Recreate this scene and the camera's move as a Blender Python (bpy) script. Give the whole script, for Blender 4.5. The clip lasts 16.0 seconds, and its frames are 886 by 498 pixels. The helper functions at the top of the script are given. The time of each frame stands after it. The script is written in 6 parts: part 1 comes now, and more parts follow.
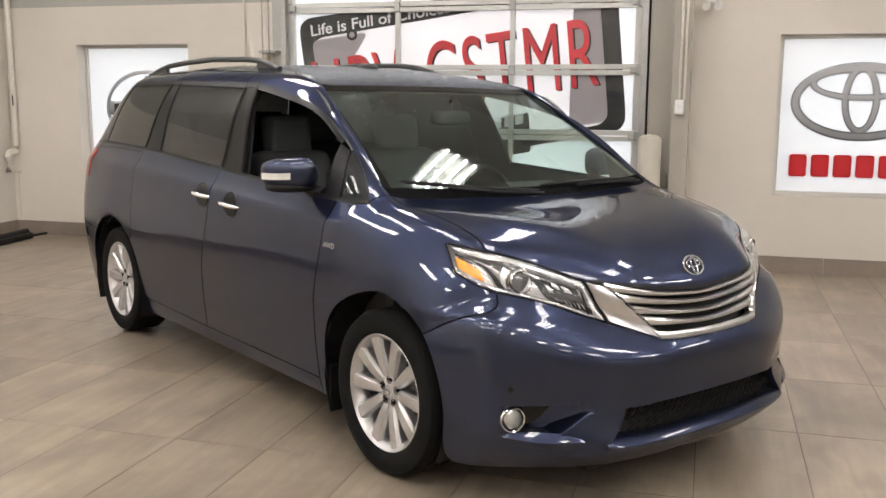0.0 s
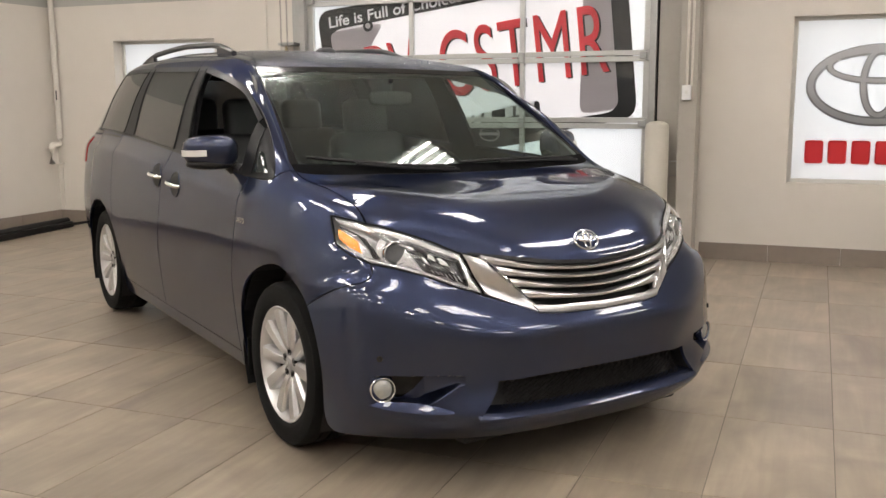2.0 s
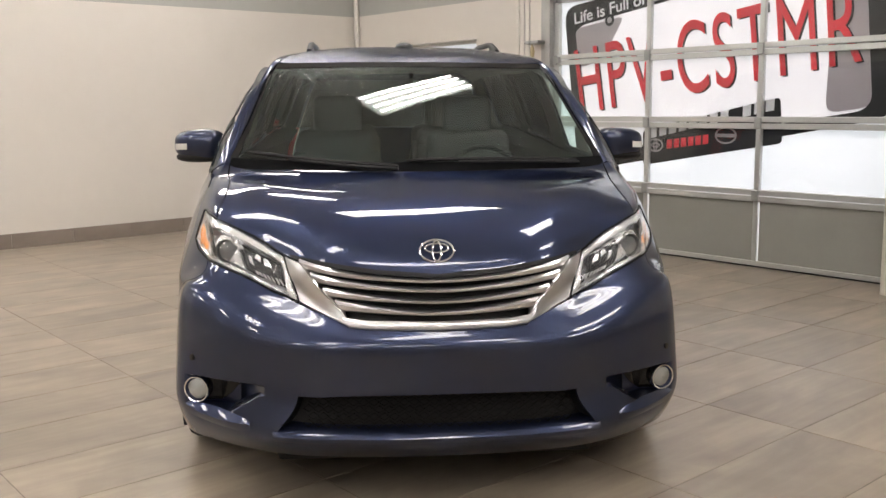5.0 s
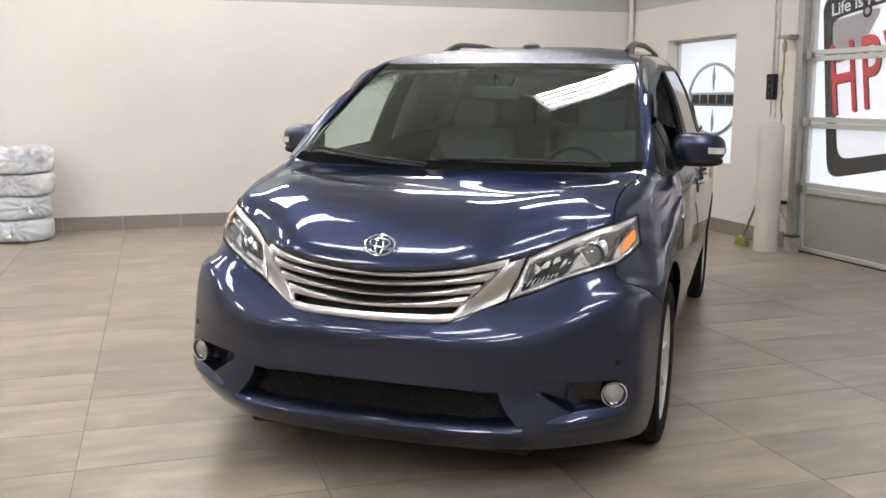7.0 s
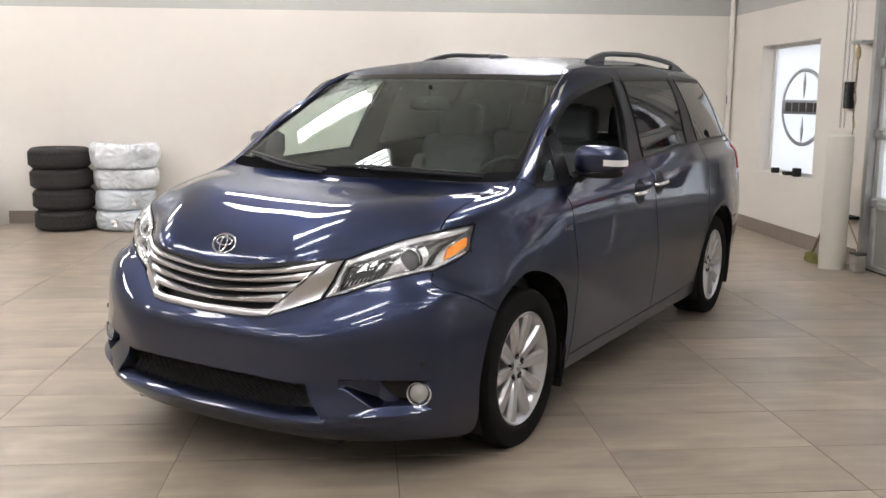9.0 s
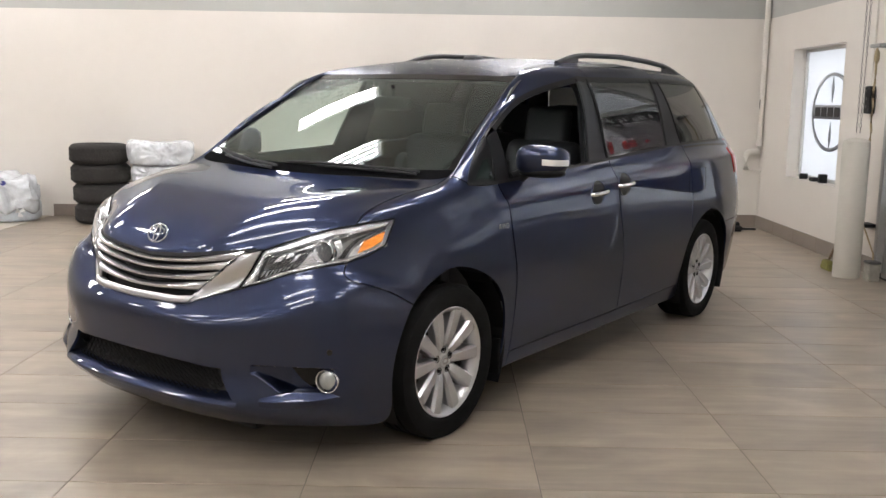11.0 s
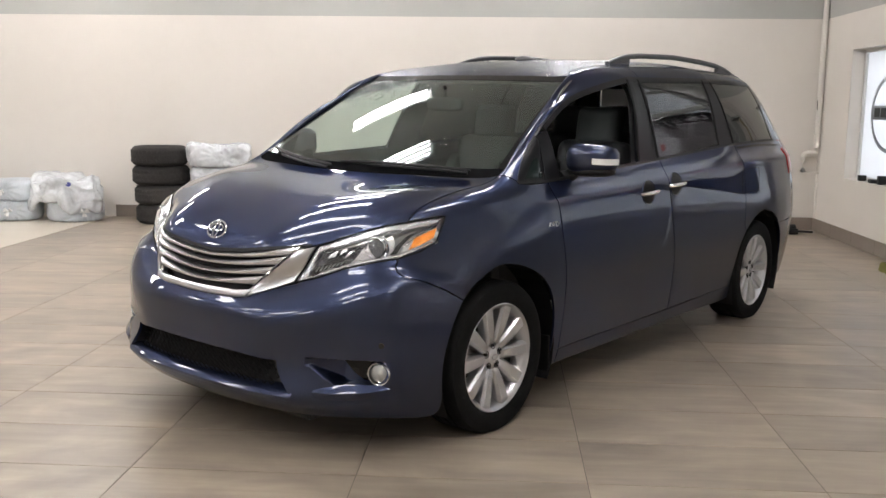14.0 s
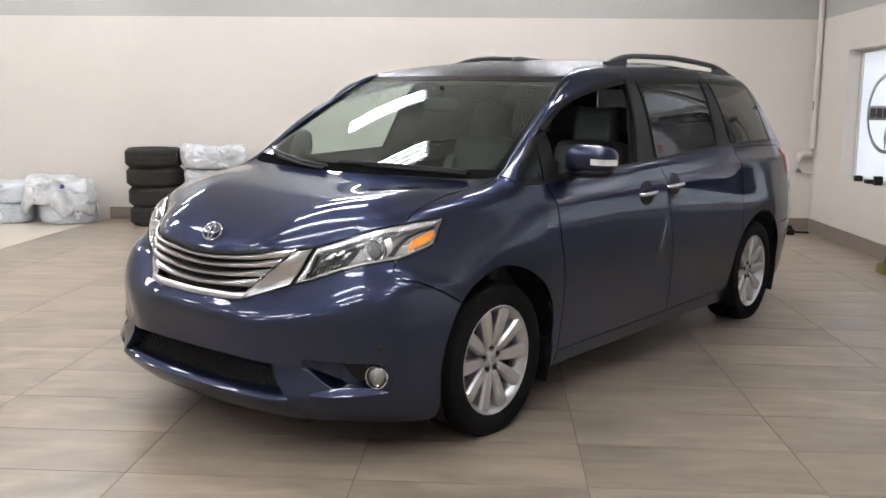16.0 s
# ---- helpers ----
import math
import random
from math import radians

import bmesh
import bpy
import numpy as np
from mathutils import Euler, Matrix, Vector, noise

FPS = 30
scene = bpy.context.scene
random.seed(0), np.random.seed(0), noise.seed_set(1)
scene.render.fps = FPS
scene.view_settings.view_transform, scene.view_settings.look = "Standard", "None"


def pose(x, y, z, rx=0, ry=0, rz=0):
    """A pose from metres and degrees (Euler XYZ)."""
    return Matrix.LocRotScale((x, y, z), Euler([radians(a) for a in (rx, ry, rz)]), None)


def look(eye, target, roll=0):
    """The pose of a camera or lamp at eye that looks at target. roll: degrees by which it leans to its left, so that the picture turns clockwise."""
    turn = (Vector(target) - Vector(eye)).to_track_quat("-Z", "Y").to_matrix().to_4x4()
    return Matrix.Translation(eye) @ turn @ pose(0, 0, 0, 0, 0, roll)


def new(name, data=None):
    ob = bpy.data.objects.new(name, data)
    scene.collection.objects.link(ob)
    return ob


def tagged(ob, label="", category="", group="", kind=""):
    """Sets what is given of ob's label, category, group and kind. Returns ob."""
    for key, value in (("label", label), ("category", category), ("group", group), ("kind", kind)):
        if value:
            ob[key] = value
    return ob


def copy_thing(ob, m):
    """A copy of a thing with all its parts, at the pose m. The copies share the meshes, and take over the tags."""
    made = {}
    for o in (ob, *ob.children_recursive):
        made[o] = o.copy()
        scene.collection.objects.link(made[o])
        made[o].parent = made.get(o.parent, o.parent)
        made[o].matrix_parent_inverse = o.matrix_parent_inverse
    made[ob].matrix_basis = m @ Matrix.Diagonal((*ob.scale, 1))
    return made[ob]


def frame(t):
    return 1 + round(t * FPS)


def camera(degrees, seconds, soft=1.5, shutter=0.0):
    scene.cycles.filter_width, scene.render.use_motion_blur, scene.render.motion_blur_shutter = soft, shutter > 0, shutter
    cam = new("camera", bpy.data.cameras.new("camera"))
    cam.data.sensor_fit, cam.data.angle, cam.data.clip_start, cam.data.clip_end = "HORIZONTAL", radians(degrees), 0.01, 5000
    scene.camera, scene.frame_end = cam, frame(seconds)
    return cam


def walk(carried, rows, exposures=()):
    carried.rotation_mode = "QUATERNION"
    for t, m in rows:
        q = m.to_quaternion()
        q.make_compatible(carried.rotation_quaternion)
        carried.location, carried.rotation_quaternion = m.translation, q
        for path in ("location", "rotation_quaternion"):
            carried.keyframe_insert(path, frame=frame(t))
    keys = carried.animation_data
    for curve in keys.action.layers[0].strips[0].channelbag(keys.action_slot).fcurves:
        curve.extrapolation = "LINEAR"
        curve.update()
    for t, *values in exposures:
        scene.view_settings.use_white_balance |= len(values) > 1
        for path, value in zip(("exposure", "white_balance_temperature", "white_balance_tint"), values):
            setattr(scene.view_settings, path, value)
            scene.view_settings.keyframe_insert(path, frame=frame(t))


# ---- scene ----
cam = camera(50.7, 16.0)
PATH = [
    (0, (-3.076, -3.027, 1.543), (-1.838, -1.49, 1.221), 0.3),
    (0.5, (-3.052, -3.036, 1.526), (-1.813, -1.499, 1.207), 0.1),
    (1, (-2.962, -3.129, 1.506), (-1.732, -1.584, 1.191), -0.2),
    (1.5, (-2.707, -3.384, 1.479), (-1.55, -1.783, 1.166), -0.4),
    (2, (-2.443, -3.537, 1.445), (-1.371, -1.88, 1.122), -0.3),
    (2.5, (-2.052, -3.564, 1.456), (-1.083, -1.846, 1.129), -0.3),
    (3, (-1.703, -3.739, 1.441), (-0.87, -1.948, 1.124), -0.3),
    (3.2, (-1.57, -3.836, 1.473), (-0.794, -2.02, 1.153), -0.2),
    (5.3, (-0.003, -3.941, 1.378), (0.048, -1.966, 1.069), -0.4),
    (5.5, (0.172, -3.903, 1.406), (0.137, -1.928, 1.092), -0.1),
    (6, (0.516, -3.908, 1.41), (0.279, -1.946, 1.101), 0.1),
    (6.5, (0.915, -3.985, 1.442), (0.482, -2.057, 1.135), 0.0),
    (7, (1.26, -3.902, 1.411), (0.64, -2.027, 1.093), -0.0),
    (7.5, (1.598, -3.799, 1.432), (0.844, -1.973, 1.118), 0.2),
    (8, (2.004, -3.805, 1.454), (1.164, -2.016, 1.148), 0.2),
    (8.5, (2.315, -3.69, 1.437), (1.369, -1.958, 1.115), 0.3),
    (9, (2.611, -3.517, 1.457), (1.605, -1.817, 1.141), 0.4),
    (9.2, (2.725, -3.489, 1.444), (1.697, -1.802, 1.132), 0.4),
    (11.3, (3.221, -3.245, 1.447), (2.031, -1.668, 1.137), 1.0),
    (11.5, (3.227, -3.284, 1.448), (2.012, -1.726, 1.14), 1.0),
    (12, (3.264, -3.365, 1.45), (2.045, -1.809, 1.144), 0.9),
    (12.5, (3.272, -3.344, 1.438), (2.028, -1.81, 1.126), 0.7),
    (13, (3.277, -3.326, 1.428), (2.036, -1.79, 1.114), 0.8),
    (13.5, (3.273, -3.301, 1.41), (2.032, -1.763, 1.103), 0.6),
    (14, (3.262, -3.307, 1.429), (2.023, -1.766, 1.124), 0.7),
    (14.5, (3.288, -3.345, 1.432), (2.052, -1.803, 1.129), 0.6),
    (15, (3.257, -3.302, 1.412), (2.022, -1.759, 1.107), 0.6),
    (15.5, (3.24, -3.281, 1.417), (2.007, -1.736, 1.114), 0.5),
    (16, (3.229, -3.288, 1.425), (1.999, -1.74, 1.123), 0.6),
]
walk(cam, [(t, look(eye, target, roll)) for t, eye, target, roll in PATH],
     [(0, 0.0, 6800, 12), (1, 0.0, 6800, 12), (1.5, -0.06, 6850, 12), (2, -0.08, 6900, 12), (2.5, -0.3, 6900, 12), (3, -0.12, 6900, 12), (5.5, -0.08, 6700, 12),
      (6, -0.06, 6600, 12), (6.5, 0.05, 6400, 12), (7, 0.06, 6350, 12), (9, 0.09, 6350, 12), (11.5, 0.0, 6380, 12), (13.5, -0.02, 6400, 12), (16, -0.04, 6200, 12)])

# ---- world and light ----
world = bpy.data.worlds.new("world")
scene.world = world
world.use_nodes = True
world.node_tree.nodes["Background"].inputs[0].default_value = (0.8, 0.85, 0.9, 1)
world.node_tree.nodes["Background"].inputs[1].default_value = 2.6

# the room's own axes: x along the door wall, y out through it; origin in the corner
ROOM = pose(-0.257, 8.113, 0, 0, 0, -54.7)
CEIL = 4.3
ROOM_X, ROOM_Y = 15.5, -13.5


# ---- materials ----
def mat(name, color, rough=0.5, metal=0.0, **more):
    m = bpy.data.materials.new(name)
    m.use_nodes = True
    p = m.node_tree.nodes["Principled BSDF"]
    p.inputs["Base Color"].default_value = (*color, 1)
    p.inputs["Roughness"].default_value = rough
    p.inputs["Metallic"].default_value = metal
    for key, value in more.items():
        p.inputs[key.replace("_", " ")].default_value = value
    return m


def nodes(m):
    t = m.node_tree
    return t, t.nodes, t.links, t.nodes["Principled BSDF"]


def vary(m, scale, spread, detail=4.0, bump=0.0, bump_scale=None, rough=None, stretch=(1, 1, 1), coords="Object"):
    """Mottle a material's colour by noise at two sizes, with fine relief."""
    t, n, l, p = nodes(m)
    base = tuple(p.inputs["Base Color"].default_value[:3])
    tc = n.new("ShaderNodeTexCoord")
    mp = n.new("ShaderNodeMapping")
    mp.inputs["Scale"].default_value = stretch
    l.new(tc.outputs[coords], mp.inputs[0])
    a, b = n.new("ShaderNodeTexNoise"), n.new("ShaderNodeTexNoise")
    a.inputs["Scale"].default_value, a.inputs["Detail"].default_value = scale, detail
    b.inputs["Scale"].default_value, b.inputs["Detail"].default_value = scale * 9, detail
    l.new(mp.outputs[0], a.inputs["Vector"])
    l.new(mp.outputs[0], b.inputs["Vector"])
    mix = n.new("ShaderNodeMath")
    mix.operation = "MULTIPLY_ADD"
    mix.inputs[1].default_value = 0.35
    l.new(b.outputs[0], mix.inputs[0])
    l.new(a.outputs[0], mix.inputs[2])
    ramp = n.new("ShaderNodeMapRange")
    ramp.inputs[1].default_value, ramp.inputs[2].default_value = 0.4, 0.95
    ramp.inputs[3].default_value, ramp.inputs[4].default_value = 1 - spread, 1 + spread
    l.new(mix.outputs[0], ramp.inputs[0])
    mul = n.new("ShaderNodeVectorMath")
    mul.operation = "SCALE"
    mul.inputs[0].default_value = base
    l.new(ramp.outputs[0], mul.inputs["Scale"])
    l.new(mul.outputs[0], p.inputs["Base Color"])
    if rough:
        rr = n.new("ShaderNodeMapRange")
        rr.inputs[1].default_value, rr.inputs[2].default_value = 0.4, 0.95
        rr.inputs[3].default_value, rr.inputs[4].default_value = rough
        l.new(mix.outputs[0], rr.inputs[0])
        l.new(rr.outputs[0], p.inputs["Roughness"])
    if bump:
        c = n.new("ShaderNodeTexNoise")
        c.inputs["Scale"].default_value, c.inputs["Detail"].default_value = bump_scale or scale * 20, 3
        l.new(mp.outputs[0], c.inputs["Vector"])
        bp = n.new("ShaderNodeBump")
        bp.inputs["Strength"].default_value, bp.inputs["Distance"].default_value = bump, 0.004
        l.new(c.outputs[0], bp.inputs["Height"])
        l.new(bp.outputs[0], p.inputs["Normal"])
    return m


def glow(name, color, strength):
    m = mat(name, color)
    p = m.node_tree.nodes["Principled BSDF"]
    p.inputs["Emission Color"].default_value = (*color, 1)
    p.inputs["Emission Strength"].default_value = strength
    return m


PLASTER = vary(mat("wall_paint", (0.66, 0.62, 0.565), 0.6), 0.9, 0.03, bump=0.15, bump_scale=220)
BAND = vary(mat("wall_band_paint", (0.40, 0.40, 0.37), 0.6), 0.9, 0.03, bump=0.15, bump_scale=220)
CEILING = vary(mat("ceiling_paint", (0.62, 0.62, 0.61), 0.8), 0.7, 0.04)
BASE_TILE = vary(mat("baseboard_tile", (0.23, 0.19, 0.16), 0.4), 2.0, 0.12, bump=0.1)
GROUT = vary(mat("grout", (0.165, 0.143, 0.122), 0.8), 12, 0.1)
TUBE = glow("fluorescent_tube", (1.0, 0.98, 0.97), 30.2)
HOUSING = mat("lamp_housing", (0.75, 0.75, 0.73), 0.4)
ALU = vary(mat("door_aluminium", (0.58, 0.58, 0.56), 0.38, 0.55), 3, 0.06, rough=(0.3, 0.5))
STEEL = vary(mat("galvanised_steel", (0.42, 0.42, 0.41), 0.42, 0.8), 9, 0.12, rough=(0.3, 0.55))
WHITE_BOARD = vary(mat("white_board", (0.80, 0.80, 0.80), 0.5), 1.2, 0.02)
BLACK_PRINT = mat("black_print", (0.02, 0.02, 0.022), 0.5)
def silver_print(name, low, mid, high):
    """Printed silver on backlit film, shading from pale at the top to darker at the foot."""
    m = mat(name, mid, 0.4)
    t, n, l, p = nodes(m)
    tc, sep, ramp = n.new("ShaderNodeTexCoord"), n.new("ShaderNodeSeparateXYZ"), n.new("ShaderNodeValToRGB")
    l.new(tc.outputs["Generated"], sep.inputs[0])
    e = ramp.color_ramp.elements
    e[0].position, e[0].color = 0.02, (*low, 1)
    e[1].position, e[1].color = 0.95, (*high, 1)
    e.new(0.45).color = (*mid, 1)
    l.new(sep.outputs[2], ramp.inputs[0])
    l.new(ramp.outputs[0], p.inputs["Base Color"])
    tr, mx = n.new("ShaderNodeBsdfTranslucent"), n.new("ShaderNodeMixShader")
    mx.inputs[0].default_value = 0.45
    l.new(ramp.outputs[0], tr.inputs[0])
    l.new(p.outputs[0], mx.inputs[1])
    l.new(tr.outputs[0], mx.inputs[2])
    l.new(mx.outputs[0], n["Material Output"].inputs[0])
    return m


SILVER_PRINT = silver_print("silver_print", (0.20, 0.20, 0.22), (0.40, 0.41, 0.43), (0.55, 0.56, 0.58))
SILVER_LIGHT = silver_print("silver_highlight", (0.42, 0.43, 0.45), (0.66, 0.67, 0.69), (0.80, 0.81, 0.83))
def film(name, color, through_light=0.75):
    """Printed film that daylight shines through from behind."""
    m = mat(name, color, 0.5)
    t, n, l, p = nodes(m)
    tr, mx = n.new("ShaderNodeBsdfTranslucent"), n.new("ShaderNodeMixShader")
    tr.inputs[0].default_value = (*color, 1)
    mx.inputs[0].default_value = through_light
    l.new(p.outputs[0], mx.inputs[1])
    l.new(tr.outputs[0], mx.inputs[2])
    l.new(mx.outputs[0], n["Material Output"].inputs[0])
    return m


FILM = film("white_window_film", (0.86, 0.87, 0.88), 0.6)
FILM_BLACK = film("black_film", (0.012, 0.012, 0.013), 0.3)
FILM_WHITE = film("white_film", (0.86, 0.87, 0.88), 0.6)
FILM_PALE = film("pale_film", (0.80, 0.785, 0.79), 0.6)
FILM_GREY = film("grey_film", (0.45, 0.42, 0.43), 0.6)
FILM_RED = film("red_film", (0.74, 0.055, 0.07), 0.5)
FRAME = vary(mat("window_frame", (0.60, 0.59, 0.56), 0.4, 0.2), 4, 0.05)
ROPE = vary(mat("rope_fibre", (0.40, 0.32, 0.19), 0.9), 60, 0.2, bump=0.4, bump_scale=200)
YELLOW = vary(mat("yellow_bristle", (0.20, 0.19, 0.05), 0.7), 30, 0.35)
CHAIN = mat("dark_chain", (0.10, 0.10, 0.10), 0.4, 0.7)
STICK = vary(mat("worn_wood", (0.14, 0.09, 0.05), 0.6), 30, 0.2)
JUNK = vary(mat("beige_plastic", (0.30, 0.28, 0.24), 0.5), 20, 0.2)
PANE = mat("clear_pane", (1, 1, 1), 0.0, IOR=1.45, Transmission_Weight=1.0)
POST_PAINT = vary(mat("post_paint", (0.56, 0.53, 0.46), 0.45), 3, 0.05, bump=0.08)
COLUMN_PAINT = vary(mat("column_paint", (0.37, 0.345, 0.305), 0.5), 3, 0.06, bump=0.08)
TYRE_GREY = vary(mat("dusty_tyre_rubber", (0.022, 0.019, 0.0175), 0.85), 14, 0.35, bump=0.3)
PIPE_PAINT = vary(mat("pipe_paint", (0.64, 0.61, 0.55), 0.4), 4, 0.04)
DARK = mat("dark_plastic", (0.008, 0.008, 0.0085), 0.5, Specular_IOR_Level=0.25)
SEAL = mat("rubber_seal", (0.004, 0.004, 0.004), 0.7, Specular_IOR_Level=0.15)
RUBBER = vary(mat("tyre_rubber", (0.009, 0.009, 0.009), 0.8, Specular_IOR_Level=0.12), 14, 0.25, bump=0.2)
BAG = vary(mat("plastic_bag", (0.56, 0.60, 0.635), 0.28, Coat_Weight=0.35), 5, 0.16, bump=0.5, bump_scale=22)
BAG_LOOSE = vary(mat("loose_plastic_bag", (0.60, 0.62, 0.64), 0.26, Coat_Weight=0.35), 2.6, 0.34, bump=0.5, bump_scale=18)
KNOT = vary(mat("gathered_plastic", (0.76, 0.76, 0.75), 0.3), 20, 0.1)
BLUE_PRINT = mat("blue_print", (0.03, 0.035, 0.22), 0.4)
BACK_PAINT = vary(mat("back_wall_paint", (0.40, 0.38, 0.35), 0.6), 0.9, 0.04, bump=0.15, bump_scale=220)
EPOXY = vary(mat("pale_floor_coating", (0.62, 0.56, 0.47), 0.35), 2, 0.05)


def floor_material(joined=False):
    """Large porcelain tiles with long soft veins, each of its own shade."""
    m = mat("floor_tile", (0.25, 0.215, 0.18), 0.3)
    t, n, l, p = nodes(m)
    tc, info = n.new("ShaderNodeTexCoord"), n.new("ShaderNodeObjectInfo")
    shift = n.new("ShaderNodeVectorMath")
    shift.operation = "MULTIPLY_ADD"
    shift.inputs[1].default_value = (37, 19, 0)
    chance = n.new("ShaderNodeNewGeometry").outputs["Random Per Island"] if joined else info.outputs["Random"]
    l.new(chance, shift.inputs[0])
    l.new(tc.outputs["Object"], shift.inputs[2])
    mp = n.new("ShaderNodeMapping")
    mp.inputs["Scale"].default_value = (2.2, 0.85, 1)
    l.new(shift.outputs[0], mp.inputs[0])
    a, b = n.new("ShaderNodeTexNoise"), n.new("ShaderNodeTexNoise")
    a.inputs["Scale"].default_value, a.inputs["Detail"].default_value, a.inputs["Distortion"].default_value = 1.5, 9, 1.3
    b.inputs["Scale"].default_value, b.inputs["Detail"].default_value = 3, 1
    l.new(mp.outputs[0], a.inputs["Vector"])
    l.new(mp.outputs[0], b.inputs["Vector"])
    add = n.new("ShaderNodeMath")
    add.operation = "MULTIPLY_ADD"
    add.inputs[1].default_value = 0.15
    l.new(b.outputs[0], add.inputs[0])
    l.new(a.outputs[0], add.inputs[2])
    thin = n.new("ShaderNodeMapping")
    thin.inputs["Scale"].default_value = (15, 0.9, 1)
    l.new(shift.outputs[0], thin.inputs[0])
    c, d = n.new("ShaderNodeTexNoise"), n.new("ShaderNodeTexNoise")
    c.inputs["Scale"].default_value, c.inputs["Detail"].default_value, c.inputs["Distortion"].default_value = 1.2, 6, 0.7
    d.inputs["Scale"].default_value, d.inputs["Detail"].default_value, d.inputs["Distortion"].default_value = 1.9, 10, 1.1
    l.new(thin.outputs[0], c.inputs["Vector"])
    l.new(shift.outputs[0], d.inputs["Vector"])
    vein = n.new("ShaderNodeMath")
    vein.operation = "MULTIPLY_ADD"
    vein.inputs[1].default_value = 0.52
    l.new(c.outputs[0], vein.inputs[0])
    l.new(add.outputs[0], vein.inputs[2])
    cloud = n.new("ShaderNodeMath")
    cloud.operation = "MULTIPLY_ADD"
    cloud.inputs[1].default_value = 0.91
    l.new(d.outputs[0], cloud.inputs[0])
    l.new(vein.outputs[0], cloud.inputs[2])
    ramp = n.new("ShaderNodeValToRGB")
    e = ramp.color_ramp.elements
    e[0].position, e[0].color = 0.50, (0.178, 0.147, 0.115, 1)
    e[1].position, e[1].color = 1.0, (0.348, 0.288, 0.223, 1)
    far = e.new(0.75)
    far.color = (0.252, 0.2085, 0.1615, 1)
    half = n.new("ShaderNodeMapRange")
    half.inputs[1].default_value, half.inputs[2].default_value = 0.95, 1.68
    half.inputs[3].default_value, half.inputs[4].default_value = 0.50, 1.0
    l.new(cloud.outputs[0], half.inputs[0])
    l.new(half.outputs[0], ramp.inputs[0])
    tone = n.new("ShaderNodeMapRange")
    tone.inputs[3].default_value, tone.inputs[4].default_value = 1.05, 1.22
    l.new(chance, tone.inputs[0])
    mul = n.new("ShaderNodeVectorMath")
    mul.operation = "SCALE"
    l.new(ramp.outputs[0], mul.inputs[0])
    l.new(tone.outputs[0], mul.inputs["Scale"])
    l.new(mul.outputs[0], p.inputs["Base Color"])
    rr = n.new("ShaderNodeMapRange")
    rr.inputs[3].default_value, rr.inputs[4].default_value = 0.285, 0.345
    l.new(d.outputs[0], rr.inputs[0])
    l.new(rr.outputs[0], p.inputs["Roughness"])
    bp = n.new("ShaderNodeBump")
    bp.inputs["Strength"].default_value, bp.inputs["Distance"].default_value = 0.05, 0.002
    l.new(d.outputs[0], bp.inputs["Height"])
    l.new(bp.outputs[0], p.inputs["Normal"])
    return m


FLOOR = floor_material()
FLOOR_FAR = floor_material(True)


# ---- building helpers ----
def mesh_of(name, bm, material, smooth=False):
    bmesh.ops.recalc_face_normals(bm, faces=bm.faces[:])
    me = bpy.data.meshes.new(name)
    bm.to_mesh(me)
    bm.free()
    me.materials.append(material)
    if smooth:
        me.polygons.foreach_set("use_smooth", [True] * len(me.polygons))
        me.set_sharp_from_angle(angle=radians(38))
    return me


def part(name, bm, material, parent=None, label="", smooth=False, m=None):
    ob = new(name, mesh_of(name, bm, material, smooth))
    if m is not None:
        ob.matrix_basis = m
    if parent is not None:
        ob.parent = parent
    return tagged(ob, label)


def empty(name, m, label="", category="", group="", kind=""):
    ob = new(name)
    ob.empty_display_size = 0.1
    ob.matrix_basis = m
    return tagged(ob, label, category, group, kind)


def box(lo, hi, bevel=0.0, segs=2, bm=None):
    bm = bm or bmesh.new()
    lo, hi = Vector(lo), Vector(hi)
    made = bmesh.ops.create_cube(bm, size=1, matrix=Matrix.Translation((lo + hi) / 2) @ Matrix.Diagonal((*(hi - lo), 1)))
    if bevel:
        vs = set(made["verts"])
        bmesh.ops.bevel(bm, geom=[e for e in bm.edges if e.verts[0] in vs and e.verts[1] in vs], offset=bevel, segments=segs, affect="EDGES", profile=0.5)
    return bm


def tube(points, radius, sides=10, bm=None, caps=True, closed=False):
    """A round bar along a line of points."""
    bm = bm or bmesh.new()
    pts = [Vector(p) for p in points]
    rings = []
    up = Vector((0, 0, 1))
    for i, p in enumerate(pts):
        a = pts[i - 1] if i or closed else p
        b = pts[(i + 1) % len(pts)] if i < len(pts) - 1 or closed else p
        d = (b - a).normalized()
        s = d.cross(up)
        if s.length < 1e-3:
            s = d.cross(Vector((0, 1, 0)))
        s.normalize()
        v = d.cross(s)
        r = radius[i] if isinstance(radius, (list, tuple)) else radius
        rings.append([bm.verts.new(p + r * (math.cos(2 * math.pi * k / sides) * s + math.sin(2 * math.pi * k / sides) * v)) for k in range(sides)])
    n = len(rings)
    for i in range(n if closed else n - 1):
        a, b = rings[i], rings[(i + 1) % n]
        for k in range(sides):
            bm.faces.new((a[k], a[(k + 1) % sides], b[(k + 1) % sides], b[k]))
    if caps and not closed:
        bm.faces.new(rings[0])
        bm.faces.new(rings[-1][::-1])
    return bm


